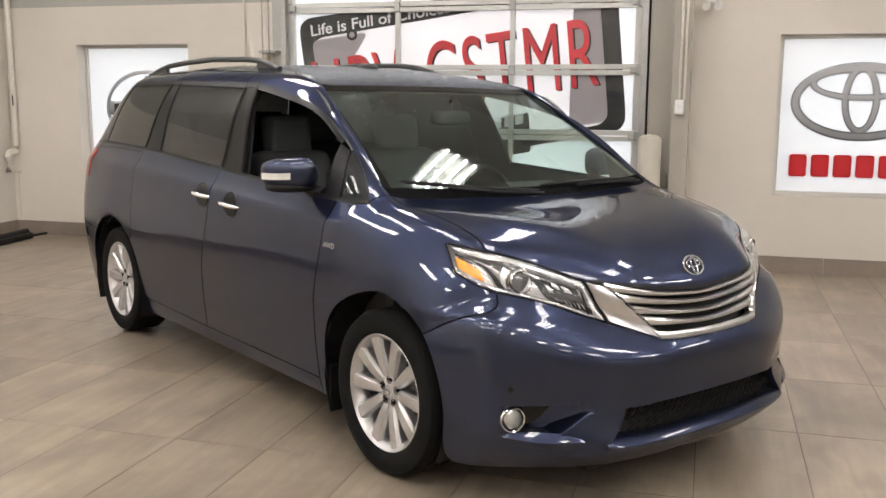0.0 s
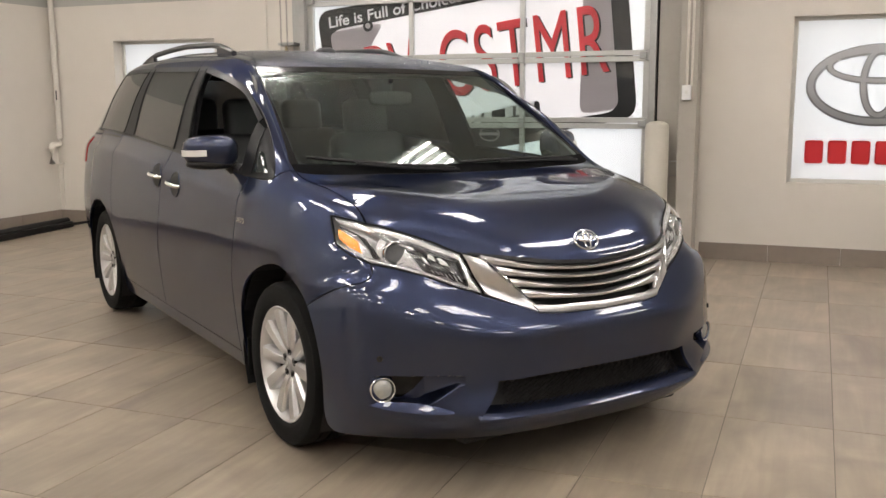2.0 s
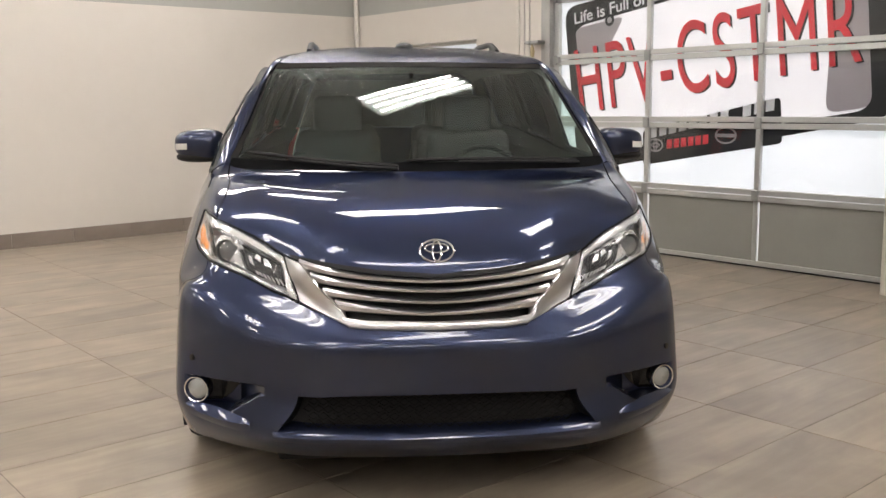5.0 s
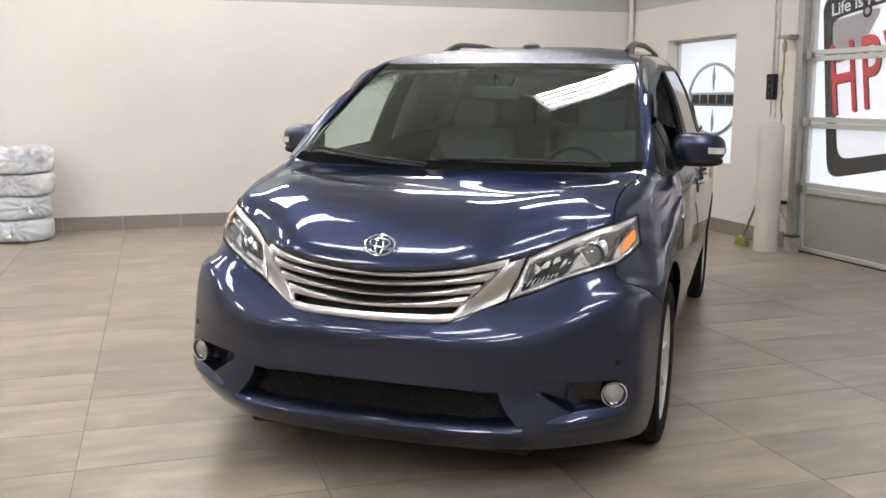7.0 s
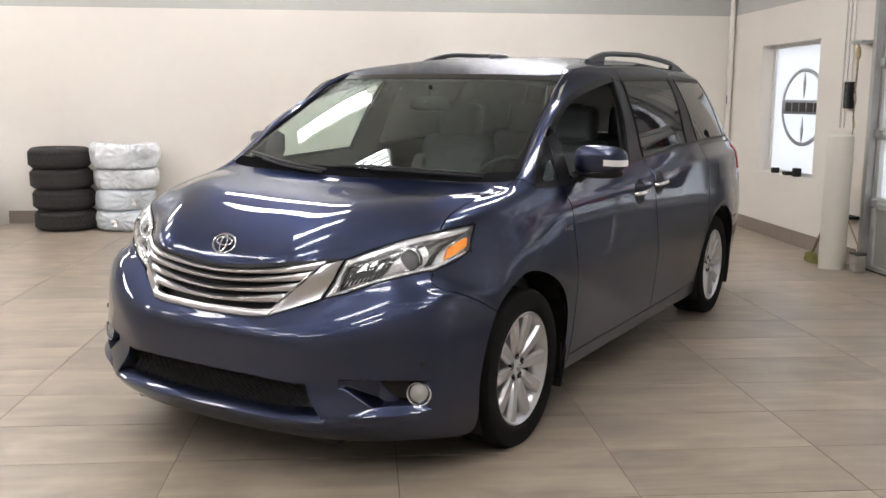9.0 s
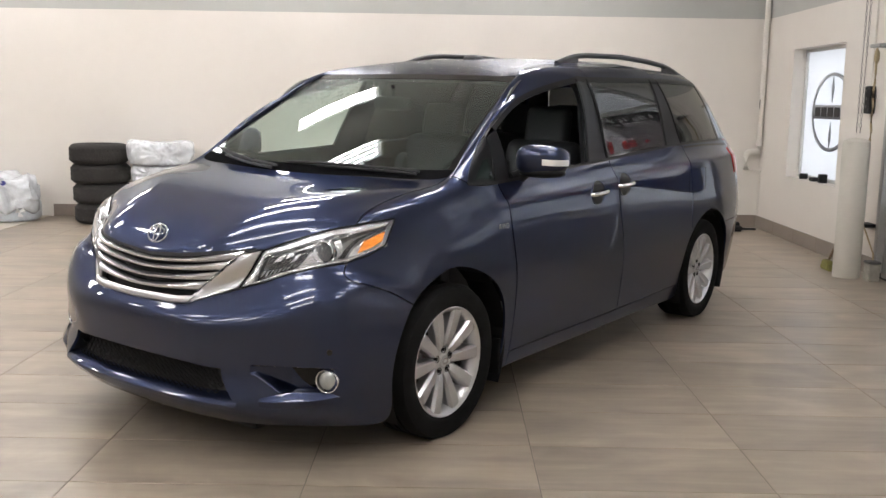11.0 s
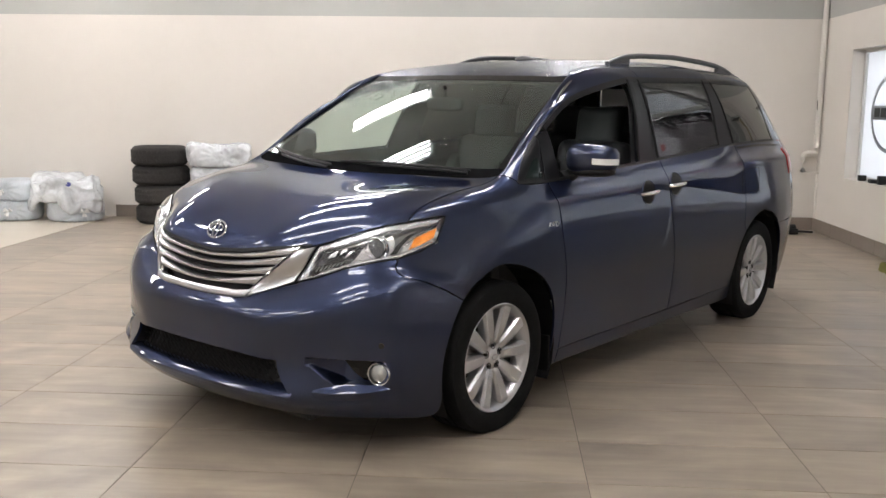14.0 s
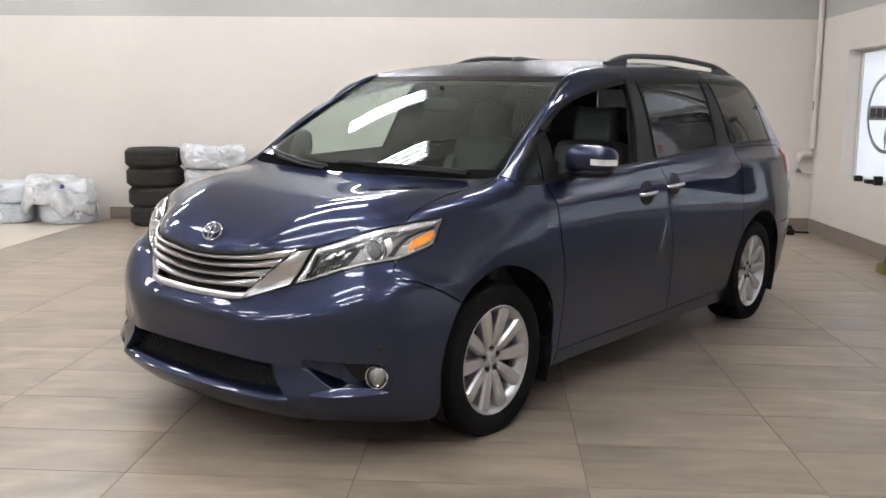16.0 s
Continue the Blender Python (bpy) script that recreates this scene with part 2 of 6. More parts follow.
def spin(profile, segs=48, axis="x", bm=None, arc=2 * math.pi):
    """A turned shape: profile points (along, radius) about an axis."""
    bm = bm or bmesh.new()
    rings = []
    closed = abs(arc - 2 * math.pi) < 1e-6
    for k in range(segs if closed else segs + 1):
        t = arc * k / segs
        c, s = math.cos(t), math.sin(t)
        if axis == "x":
            rings.append([bm.verts.new((h, r * c, r * s)) for h, r in profile])
        else:
            rings.append([bm.verts.new((r * c, r * s, h)) for h, r in profile])
    for k in range(len(rings) if closed else len(rings) - 1):
        a, b = rings[k], rings[(k + 1) % len(rings)]
        for i in range(len(profile) - 1):
            bm.faces.new((a[i], a[i + 1], b[i + 1], b[i]))
    bmesh.ops.remove_doubles(bm, verts=bm.verts[:], dist=1e-6)
    return bm


def prism(points, lo, hi, plane="xz", bm=None):
    """A flat outline given thickness; plane xz: outline in x and z, thickness in y."""
    bm = bm or bmesh.new()
    put = {"xz": lambda a, b, c: (a, c, b), "xy": lambda a, b, c: (a, b, c), "yz": lambda a, b, c: (c, a, b)}[plane]
    f = [bm.verts.new(put(a, b, lo)) for a, b in points]
    g = [bm.verts.new(put(a, b, hi)) for a, b in points]
    bm.faces.new(f)
    bm.faces.new(g[::-1])
    for i in range(len(f)):
        j = (i + 1) % len(f)
        bm.faces.new((f[i], f[j], g[j], g[i]))
    return bm


def ring(cx, cz, rx, rz, width, lo, hi, segs=48, tilt=0.0, bm=None):
    """An oval hoop standing in the xz plane."""
    bm = bm or bmesh.new()
    loops = []
    ct, st = math.cos(tilt), math.sin(tilt)
    for r, y in ((0, lo), (-width, lo), (-width, hi), (0, hi)):
        loop = []
        for k in range(segs):
            t = 2 * math.pi * k / segs
            x, z = (rx + r) * math.cos(t), (rz + r) * math.sin(t)
            loop.append(bm.verts.new((cx + x * ct - z * st, y, cz + x * st + z * ct)))
        loops.append(loop)
    for i in range(4):
        a, b = loops[i], loops[(i + 1) % 4]
        for k in range(segs):
            bm.faces.new((a[k], a[(k + 1) % segs], b[(k + 1) % segs], b[k]))
    return bm


def text_mesh(words, size, depth=0.002, align="LEFT", spread=1.0, bold=0.0):
    """Words in the built-in font, as a bmesh in the xz plane."""
    cu = bpy.data.curves.new("words", "FONT")
    cu.body, cu.size, cu.extrude, cu.align_x, cu.space_character, cu.offset = words, size, depth, align, spread, bold
    ob = bpy.data.objects.new("words", cu)
    scene.collection.objects.link(ob)
    dg = bpy.context.evaluated_depsgraph_get()
    me = bpy.data.meshes.new_from_object(ob.evaluated_get(dg))
    bm = bmesh.new()
    bm.from_mesh(me)
    bm.transform(Matrix.Rotation(radians(90), 4, "X"))
    bpy.data.objects.remove(ob)
    bpy.data.meshes.remove(me)
    bpy.data.curves.remove(cu)
    return bm


# ---- the room ----
def room_part(name, bm, material, label="", kind="structure", smooth=False, category=""):
    ob = part(name, bm, material, None, label, smooth, ROOM)
    return tagged(ob, category=category, kind=kind)


def wall_with_holes(name, x0, x1, z0, z1, y0, y1, holes, material, label):
    """A wall along x with openings (x0, x1, z0, z1) through it."""
    xs = sorted({x0, x1, *[h[0] for h in holes], *[h[1] for h in holes]})
    zs = sorted({z0, z1, *[h[2] for h in holes], *[h[3] for h in holes]})
    bm = bmesh.new()
    for a, b in zip(xs, xs[1:]):
        for c, d in zip(zs, zs[1:]):
            if any(h[0] <= a and b <= h[1] and h[2] <= c and d <= h[3] for h in holes):
                continue
            box((a, y0, c), (b, y1, d), bm=bm)
    bmesh.ops.remove_doubles(bm, verts=bm.verts[:], dist=1e-5)
    groups = {}
    for f in bm.faces[:]:
        groups.setdefault(frozenset(f.verts), []).append(f)
    bmesh.ops.delete(bm, geom=[f for g in groups.values() if len(g) > 1 for f in g], context="FACES")
    return room_part(name, bm, material, label)


WIN_A = (0.90, 2.24, 0.69, 2.065)
SIGN = (8.005, 9.36, 0.695, 2.085)
DOOR = (3.30, 6.90, 0.0, 3.60)
SPLIT = 2.46
wall_with_holes("wall_north", -0.25, ROOM_X, 0, SPLIT, 0, 0.30, [WIN_A, SIGN, DOOR[:3] + (SPLIT,)], PLASTER, "smooth beige painted wall with door and window openings")
wall_with_holes("wall_north_upper", -0.25, ROOM_X, SPLIT, CEIL, 0, 0.30, [(DOOR[0], DOOR[1], SPLIT, DOOR[3])], BAND, "grey-green painted upper band of the wall")
room_part("wall_west", box((-0.25, ROOM_Y, 0), (0, 0, SPLIT)), PLASTER, "long smooth beige painted wall")
room_part("wall_west_upper", box((-0.25, ROOM_Y, SPLIT), (0, 0, CEIL)), BAND, "grey-green painted upper band of the wall")
# Unseen walls close the room; their darkened paint dims reflections in the van.
room_part("wall_east", box((ROOM_X, ROOM_Y, 0), (ROOM_X + 0.25, 0.3, CEIL)), BACK_PAINT, "plain beige wall out of view, darkened to dim reflections")
room_part("wall_south", box((-0.25, ROOM_Y - 0.25, 0), (ROOM_X + 0.25, ROOM_Y, CEIL)), BACK_PAINT, "plain beige wall out of view, darkened to dim reflections")
room_part("ceiling", box((-0.25, ROOM_Y - 0.25, CEIL), (ROOM_X + 0.25, 0.3, CEIL + 0.2)), CEILING, "pale painted flat ceiling")


# ceiling lamps: open four-tube fluorescent fittings in rows
def ceiling_lamp():
    lamp = empty("ceiling_light", ROOM, "white ceiling fitting with four fluorescent tubes", "ceiling light", "fluorescent fittings under the ceiling")
    part("housing", prism([(-0.25, 0.0), (0.25, 0.0), (0.20, 0.07), (-0.20, 0.07)], -0.62, 0.62), HOUSING, lamp)
    for x in (-0.175, -0.06, 0.06, 0.175):
        part("tube", tube([(x, -0.58, -0.035), (x, 0.58, -0.035)], 0.019, 8), TUBE, lamp)
    for y in (-0.45, 0.45):
        part("hanger", tube([(0, y, 0.07), (0, y, 0.20)], 0.006, 6), STEEL, lamp)
    return lamp


lamp_0 = ceiling_lamp()
spots = [(x, y) for x in (0.75, 2.75, 4.75, 6.75, 8.75, 10.75, 12.75) for y in (-2.75, -5.75, -8.75, -11.75)]
for k, (x, y) in enumerate(spots):
    m = ROOM @ pose(x, y, CEIL - 0.2)
    if k:
        copy_thing(lamp_0, m)
    else:
        lamp_0.matrix_basis = m

# baseboard: one row of tiles along each wall
BASE_H = 0.15
base_n = empty("baseboard_north", ROOM, "row of grey-brown tiles along the wall foot", kind="structure")
base_w = empty("baseboard_west", ROOM, "row of grey-brown tiles along the wall foot", kind="structure")


def base_run(parent, along, lo, hi):
    me = None
    n = max(1, round((hi - lo) / 0.6))
    w = (hi - lo) / n
    for k in range(n):
        if me is None:
            bm = box((0.0015, -0.012, 0), (w - 0.0015, -0.001, BASE_H), 0.002, 1) if along == "x" else box((0.001, 0.0015, 0), (0.012, w - 0.0015, BASE_H), 0.002, 1)
            me = mesh_of("tile", bm, BASE_TILE)
        ob = new("tile", me)
        ob.parent = parent
        ob.location = (lo + k * w, 0, 0) if along == "x" else (0, lo + k * w, 0)


# the overhead door
def overhead_door():
    door = empty("door_1", ROOM, "closed aluminium sectional overhead door with clear panes", "garage door", kind="structure")
    y0, y1 = 0.0, 0.05
    xs = [3.388, 4.515, 5.64, 6.812]
    for k in range(6):
        z0, z1 = k * 0.597, (k + 1) * 0.597
        sec = empty("section", Matrix.Identity(4))
        sec.parent = door
        part("bottom_rail", box((3.34, y0, z0 + 0.004), (6.86, y1, z0 + 0.05), 0.004), ALU, sec)
        part("top_rail", box((3.34, y0, z1 - 0.05), (6.86, y1, z1 - 0.004), 0.004), ALU, sec)
        for i, x in enumerate(xs):
            w = 0.048 if i in (0, 3) else 0.022
            part("stile", box((x - w, y0 + 0.002, z0 + 0.05), (x + w, y1 - 0.002, z1 - 0.05), 0.003), ALU, sec)
            part("hinge", box((x - 0.03, y0 - 0.022, z1 - 0.045), (x + 0.03, y0, z1 + 0.045), 0.006), STEEL, sec)
        for a, b in zip(xs, xs[1:]):
            pane = part("pane", box((a + 0.03, 0.022, z0 + 0.045), (b - 0.03, 0.028, z1 - 0.045)), FROSTED if k == 0 else PANE, sec)
            pane.visible_shadow = False
    for x, s in ((3.345, -1), (6.855, 1)):
        part("track", box((x - 0.03, -0.07, 0.05), (x + 0.03, -0.004, 3.55), 0.004), STEEL, door, "dark steel door track")
        for z in (0.597, 1.194, 1.791, 2.388, 2.985):
            part("roller_bracket", box((x - s * 0.09 - 0.03, -0.045, z - 0.03), (x - s * 0.09 + 0.03, 0.0, z + 0.03), 0.006), STEEL, door)
    part("bottom_seal", box((3.34, -0.01, 0.0), (6.86, 0.06, 0.012), 0.003), DARK, door)
    return door


FROSTED = vary(mat("frosted_pane", (0.27, 0.265, 0.24), 0.3), 2, 0.05)
overhead_door()
# Dark strips added where only a black gap shows; they also stop daylight.
room_part("door_gap_west", box((3.295, 0.002, 0), (3.338, 0.05, 3.6)), DARK, "dark gap filler beside the overhead door")
room_part("door_gap_east", box((6.862, 0.002, 0), (6.905, 0.05, 3.6)), DARK, "dark gap filler beside the overhead door")
room_part("door_jamb", box((3.20, -0.005, 0), (3.30, 0.03, 3.6), 0.004), STEEL, "dark steel guide beside the overhead door")


# ---- the minivan ----
CAR = pose(-0.0115, 0.006, -0.004, 0, 0.6, -0.245)      # stands with a slight lean; nose towards -y, front axle at y = 0
van = empty("minivan", CAR, "dark slate-blue minivan with chrome grille, front windows down", "minivan")


def paint_material(wet=False):
    """Dark blue flake paint under a clear coat; wet: beaded all over with fine water drops."""
    m = mat("wet_blue_paint" if wet else "blue_paint", (0.028, 0.040, 0.085), 0.345, 0.9, Coat_Weight=1.0, Coat_Roughness=0.015, Coat_IOR=1.47, Specular_IOR_Level=0.0, Specular_Tint=(0.40, 0.40, 0.43, 1))
    t, n, l, p = nodes(m)
    tc, no = n.new("ShaderNodeTexCoord"), n.new("ShaderNodeTexNoise")
    no.inputs["Scale"].default_value = 900
    l.new(tc.outputs["Object"], no.inputs["Vector"])
    mr = n.new("ShaderNodeMapRange")
    mr.inputs[3].default_value, mr.inputs[4].default_value = 0.75, 1.3
    l.new(no.outputs[0], mr.inputs[0])
    mul = n.new("ShaderNodeVectorMath")
    mul.operation = "SCALE"
    mul.inputs[0].default_value = (0.0278, 0.0362, 0.0735)
    l.new(mr.outputs[0], mul.inputs["Scale"])
    l.new(mul.outputs[0], p.inputs["Base Color"])
    if wet:
        bead, bp = n.new("ShaderNodeTexVoronoi"), n.new("ShaderNodeBump")
        bead.inputs["Scale"].default_value = 170
        bp.invert = True
        bp.inputs["Strength"].default_value, bp.inputs["Distance"].default_value = 0.55, 0.002
        l.new(tc.outputs["Object"], bead.inputs["Vector"])
        l.new(bead.outputs["Distance"], bp.inputs["Height"])
        l.new(bp.outputs[0], p.inputs["Coat Normal"])
        p.inputs["Coat Roughness"].default_value = 0.12
    return m


PAINT = paint_material()
WET_PAINT = paint_material(True)
GLOSS_BLACK = mat("gloss_black", (0.006, 0.006, 0.007), 0.10, Specular_IOR_Level=0.35)
POST_BLACK = mat("post_black", (0.007, 0.007, 0.008), 0.35, Specular_IOR_Level=0.14)
TINT = mat("tinted_glass", (0.035, 0.037, 0.037), 0.0, IOR=1.40, Transmission_Weight=1.0)
QUARTER_GLASS = mat("quarter_glass", (0.010, 0.017, 0.015), 0.06, Specular_IOR_Level=0.3)
CLEAR = mat("windscreen_glass", (0.66, 0.83, 0.76), 0.0, IOR=1.49, Transmission_Weight=1.0)
CHROME = mat("chrome", (0.78, 0.79, 0.80), 0.07, 1.0)
SATIN = vary(mat("silver_paint", (0.60, 0.60, 0.61), 0.28, 0.85), 6, 0.05)
LENS = mat("lamp_lens", (1, 1, 1), 0.0, IOR=1.35, Transmission_Weight=1.0)
REFLECTOR = mat("lamp_reflector", (0.86, 0.87, 0.88), 0.17, 0.75)
AMBER = mat("amber_lens", (0.90, 0.29, 0.035), 0.2, Coat_Weight=0.6)
SATIN_CHROME = mat("satin_chrome", (0.66, 0.66, 0.675), 0.28, 1.0)
LAMP_DARK = mat("lamp_inside", (0.032, 0.032, 0.034), 0.16, 0.0)
PROJECTOR = mat("projector_glass", (0.10, 0.105, 0.11), 0.05, 0.0, Coat_Weight=1.0)
FOG_GLASS = mat("fog_lamp_glass", (0.42, 0.43, 0.42), 0.18, 0.6, Coat_Weight=1.0)
BRAKE = vary(mat("brake_steel", (0.30, 0.29, 0.28), 0.35, 0.9), 20, 0.1)
MIRROR = mat("mirror_glass", (0.9, 0.9, 0.9), 0.02, 1.0)
INDICATOR = mat("indicator_lens", (0.72, 0.72, 0.70), 0.2, Coat_Weight=0.8)
RAIL = vary(mat("rail_paint", (0.035, 0.035, 0.037), 0.35), 20, 0.1)
COWL = vary(mat("cowl_plastic", (0.008, 0.008, 0.0085), 0.9, Specular_IOR_Level=0.0), 40, 0.1)
WATER = mat("water", (1, 1, 1), 0.0, IOR=1.33, Transmission_Weight=1.0)
RED_LENS = mat("red_lens", (0.45, 0.012, 0.015), 0.15, Coat_Weight=0.8)
TRIM = vary(mat("grey_trim", (0.030, 0.030, 0.032), 0.6), 60, 0.1, bump=0.2, bump_scale=400)
SEAT = vary(mat("grey_seat_leather", (0.05, 0.05, 0.052), 0.5), 30, 0.08, bump=0.2, bump_scale=300)
LINER = vary(mat("headliner_cloth", (0.20, 0.20, 0.195), 0.9), 90, 0.06)

# control net of the left half: rows from sill to belt, columns round the nose and along the side
NET = {}


def row(tag, columns, points):
    for c, p in zip(columns, points):
        NET[(tag, c)] = Vector(p)


FRONT = [0, 1, 2, 3, 4, 5, 6]
row("r0", FRONT, [(0, -.890, .190), (.19, -.885, .190), (.36, -.867, .190), (.53, -.820, .188), (.70, -.722, .186), (.875, -.560, .182), (.936, -.428, .185)])
row("r1", FRONT, [(0, -.962, .285), (.20, -.958, .285), (.37, -.942, .285), (.558, -.896, .283), (.728, -.790, .290), (.906, -.630, .292), (.960, -.424, .295)])
row("r2", FRONT, [(0, -.948, .424), (.19, -.944, .423), (.34, -.930, .420), (.462, -.892, .412), (.715, -.784, .430), (.912, -.632, .432), (.966, -.418, .440)])
row("r3", FRONT, [(0, -.964, .580), (.18, -.960, .580), (.345, -.942, .584), (.526, -.890, .594), (.720, -.778, .636), (.898, -.608, .680), (.968, -.306, .648)])
row("r4", FRONT, [(0, -.920, .646), (.16, -.912, .650), (.295, -.890, .658), (.472, -.784, .717), (.690, -.713, .742), (.860, -.558, .765), (.951, -.335, .745)])
row("r5", FRONT, [(0, -.890, .730), (.18, -.880, .736), (.385, -.836, .768), (.497, -.742, .790), (.650, -.690, .785), (.809, -.542, .828), (.880, -.385, .890)])
row("r6", FRONT, [(0, -.855, .806), (.20, -.845, .822), (.37, -.818, .848), (.523, -.708, .864), (.642, -.588, .921), (.790, -.460, .971), (.853, -.295, .984)])
SIDE = ["6b", 7, 8, 9, "9b", 10, 11, 12, 13, 14, 15, 16]
row("r0", [8, 9, "9b", 10, 11, 12, 13, 15, 16], [(.922, .414, .195), (.920, .482, .20), (.917, .80, .20), (.917, 1.15, .20), (.917, 1.68, .20), (.916, 2.15, .20), (.916, 2.60, .20), (.910, 3.445, .22), (.880, 3.70, .25)])
row("r1", [8, 9, "9b", 10, 11, 12, 13, 15, 16], [(.940, .414, .272), (.940, .482, .276), (.938, .80, .278), (.938, 1.15, .278), (.938, 1.68, .280), (.938, 2.15, .285), (.938, 2.60, .292), (.934, 3.445, .33), (.90, 3.70, .36)])
row("r2", [8, 9, "9b", 10, 11, 12, 13, 15, 16], [(.965, .405, .440), (.966, .476, .45), (.965, .80, .45), (.965, 1.15, .45), (.965, 1.66, .45), (.964, 2.15, .455), (.963, 2.61, .46), (.955, 3.435, .46), (.915, 3.72, .50)])
row("r3", SIDE, [(.973, -.166, .731), (.978, 0, .763), (.985, .287, .650), (.985, .462, .64), (.986, .80, .63), (.987, 1.15, .63), (.987, 1.63, .63), (.986, 2.15, .63), (.985, 2.700, .648), (.986, 3.005, .766), (.978, 3.315, .648), (.925, 3.74, .66)])
row("r4", SIDE, [(.960, -.168, .828), (.976, 0, .850), (.985, .33, .812), (.987, .425, .79), (.989, .78, .79), (.990, 1.12, .79), (.990, 1.585, .79), (.989, 2.18, .795), (.987, 2.66, .81), (.988, 3.03, .860), (.975, 3.37, .82), (.920, 3.75, .80)])
row("r5", SIDE, [(.932, -.170, .910), (.950, .0, .938), (.968, .25, .980), (.974, .385, 1.002), (.978, .75, 1.018), (.979, 1.22, 1.040), (.979, 1.50, 1.054), (.976, 2.28, 1.086), (.973, 2.60, 1.095), (.968, 2.98, 1.100), (.946, 3.34, 1.098), (.888, 3.72, 1.075)])
row("r6", SIDE, [(.876, -.150, 1.034), (.880, .0, 1.070), (.892, .165, 1.101), (.930, .355, 1.100), (.926, .73, 1.119), (.916, 1.27, 1.147), (.914, 1.50, 1.158), (.902, 2.35, 1.205), (.897, 2.60, 1.213), (.886, 2.97, 1.221), (.858, 3.41, 1.223), (.802, 3.74, 1.203)])
UP = [9, "9b", 10, 11, 12, 13, 14, 15, 16]
row("wm", UP, [(.886, .365, 1.208), (.866, .745, 1.322), (.846, 1.345, 1.374), (.842, 1.52, 1.379), (.828, 2.40, 1.413), (.823, 2.58, 1.419), (.809, 2.94, 1.423), (.770, 3.40, 1.422), (.722, 3.63, 1.40)])
row("w2", UP, [(.818, .400, 1.312), (.776, .780, 1.484), (.744, 1.405, 1.589), (.738, 1.54, 1.593), (.724, 2.43, 1.612), (.719, 2.55, 1.613), (.702, 2.90, 1.613), (.668, 3.34, 1.609), (.632, 3.50, 1.577)])
row("w3", [8] + UP, [(.836, .122, 1.130), (.787, .376, 1.300), (.741, .650, 1.464), (.690, .930, 1.602), (.645, 1.54, 1.664), (.632, 2.40, 1.683), (.628, 2.52, 1.682), (.614, 2.86, 1.677), (.592, 3.26, 1.667), (.560, 3.46, 1.646)])
CAP = [0, 1, 2, 3, 4, 5]
cap_x = [0.0, 0.15, 0.29, 0.40, 0.49, 0.568]
row("h6b", CAP, [(0, -.785, .893), (.20, -.768, .905), (.37, -.728, .934), (.515, -.620, .962), (.652, -.490, 1.002), (.775, -.330, 1.029)])
row("h7", CAP, [(0, -.480, 1.026), (.20, -.465, 1.032), (.38, -.425, 1.046), (.53, -.345, 1.064), (.67, -.230, 1.076), (.785, -.090, 1.078)])
row("h8", CAP, [(0, -.035, 1.106), (.20, -.028, 1.107), (.38, .0, 1.109), (.54, .04, 1.112), (.69, .087, 1.117), (.816, .122, 1.126)])
row("h9", CAP, [(0, .255, 1.270), (.19, .262, 1.271), (.36, .280, 1.277), (.50, .310, 1.285), (.64, .338, 1.290), (.769, .374, 1.298)])
row("h9b", CAP, [(0, .575, 1.440), (.17, .578, 1.441), (.33, .588, 1.443), (.46, .603, 1.446), (.60, .625, 1.451), (.722, .647, 1.461)])
row("h10", CAP, [(0, .890, 1.592), (.16, .890, 1.591), (.31, .891, 1.590), (.43, .893, 1.589), (.56, .900, 1.589), (.666, .920, 1.597)])
for tag, y, z in ((11, 1.36, 1.697), (12, 2.20, 1.730), (13, 2.40, 1.730), (14, 2.74, 1.722), (15, 3.14, 1.710), (16, 3.42, 1.692)):
    row("h%s" % tag, CAP, [(x, y, z - 0.10 * (x / 0.68) ** 3.2 * 0.5) for x in cap_x])
# round the rear
TAIL = ["t5", "t4", "t3", "t2", "t1", "t0"]
tail_x = [0.62, 0.53, 0.43, 0.31, 0.16, 0.0]
for tag, half, y, z in (("r0", .80, 3.98, .27), ("r1", .82, 4.03, .36), ("r2", .83, 4.06, .50), ("r3", .83, 4.05, .66), ("r4", .825, 4.01, .80), ("r5", .81, 3.97, 1.0), ("r6", .745, 3.90, 1.203), ("wm", .67, 3.78, 1.40), ("w2", .58, 3.62, 1.577)):
    row(tag, TAIL, [(x * half / 0.62, y - 0.15 * (x / 0.62) ** 3, z) for x in tail_x])
row("w3", TAIL, [(x * 0.84, 3.56 - .08 * (x / .62) ** 2, 1.66 - .025 * (x / .62) ** 2) for x in tail_x])

FACES = []      # (corner keys, panel)
LROWS = ["r0", "r1", "r2", "r3", "r4", "r5", "r6"]
ALONG = FRONT + ["6b", 7, 8, 9, "9b", 10, 11, 12, 13, 14, 15, 16] + TAIL


def panel_low(r, c, d):
    if c in CAP:
        if r in ("r4", "r5") and c in (0, 1, 2):
            return "grille"
        if r == "r5" and c in (3, 4, 5):
            return "headlamp"
        if r == "r1" and c in (0, 1, 2):
            return "intake"
        return "front_bumper"
    if c in (6, "6b", 7, 8):
        return "fender"
    if c in (9, "9b", 10):
        return "sill" if r == "r0" else "front_door"
    if c in (11, 12):
        return "sill" if r == "r0" else "sliding_door"
    if c == 16 and r in ("r4", "r5"):
        return "tail_lamp"
    if c == 15 and r == "r5":
        return "quarter_panel"
    if c in (13, 14, 15):
        return "quarter_panel" if r not in ("r0", "r1", "r2") else "rear_bumper"
    return "rear_bumper" if r in ("r0", "r1", "r2") else "tailgate"


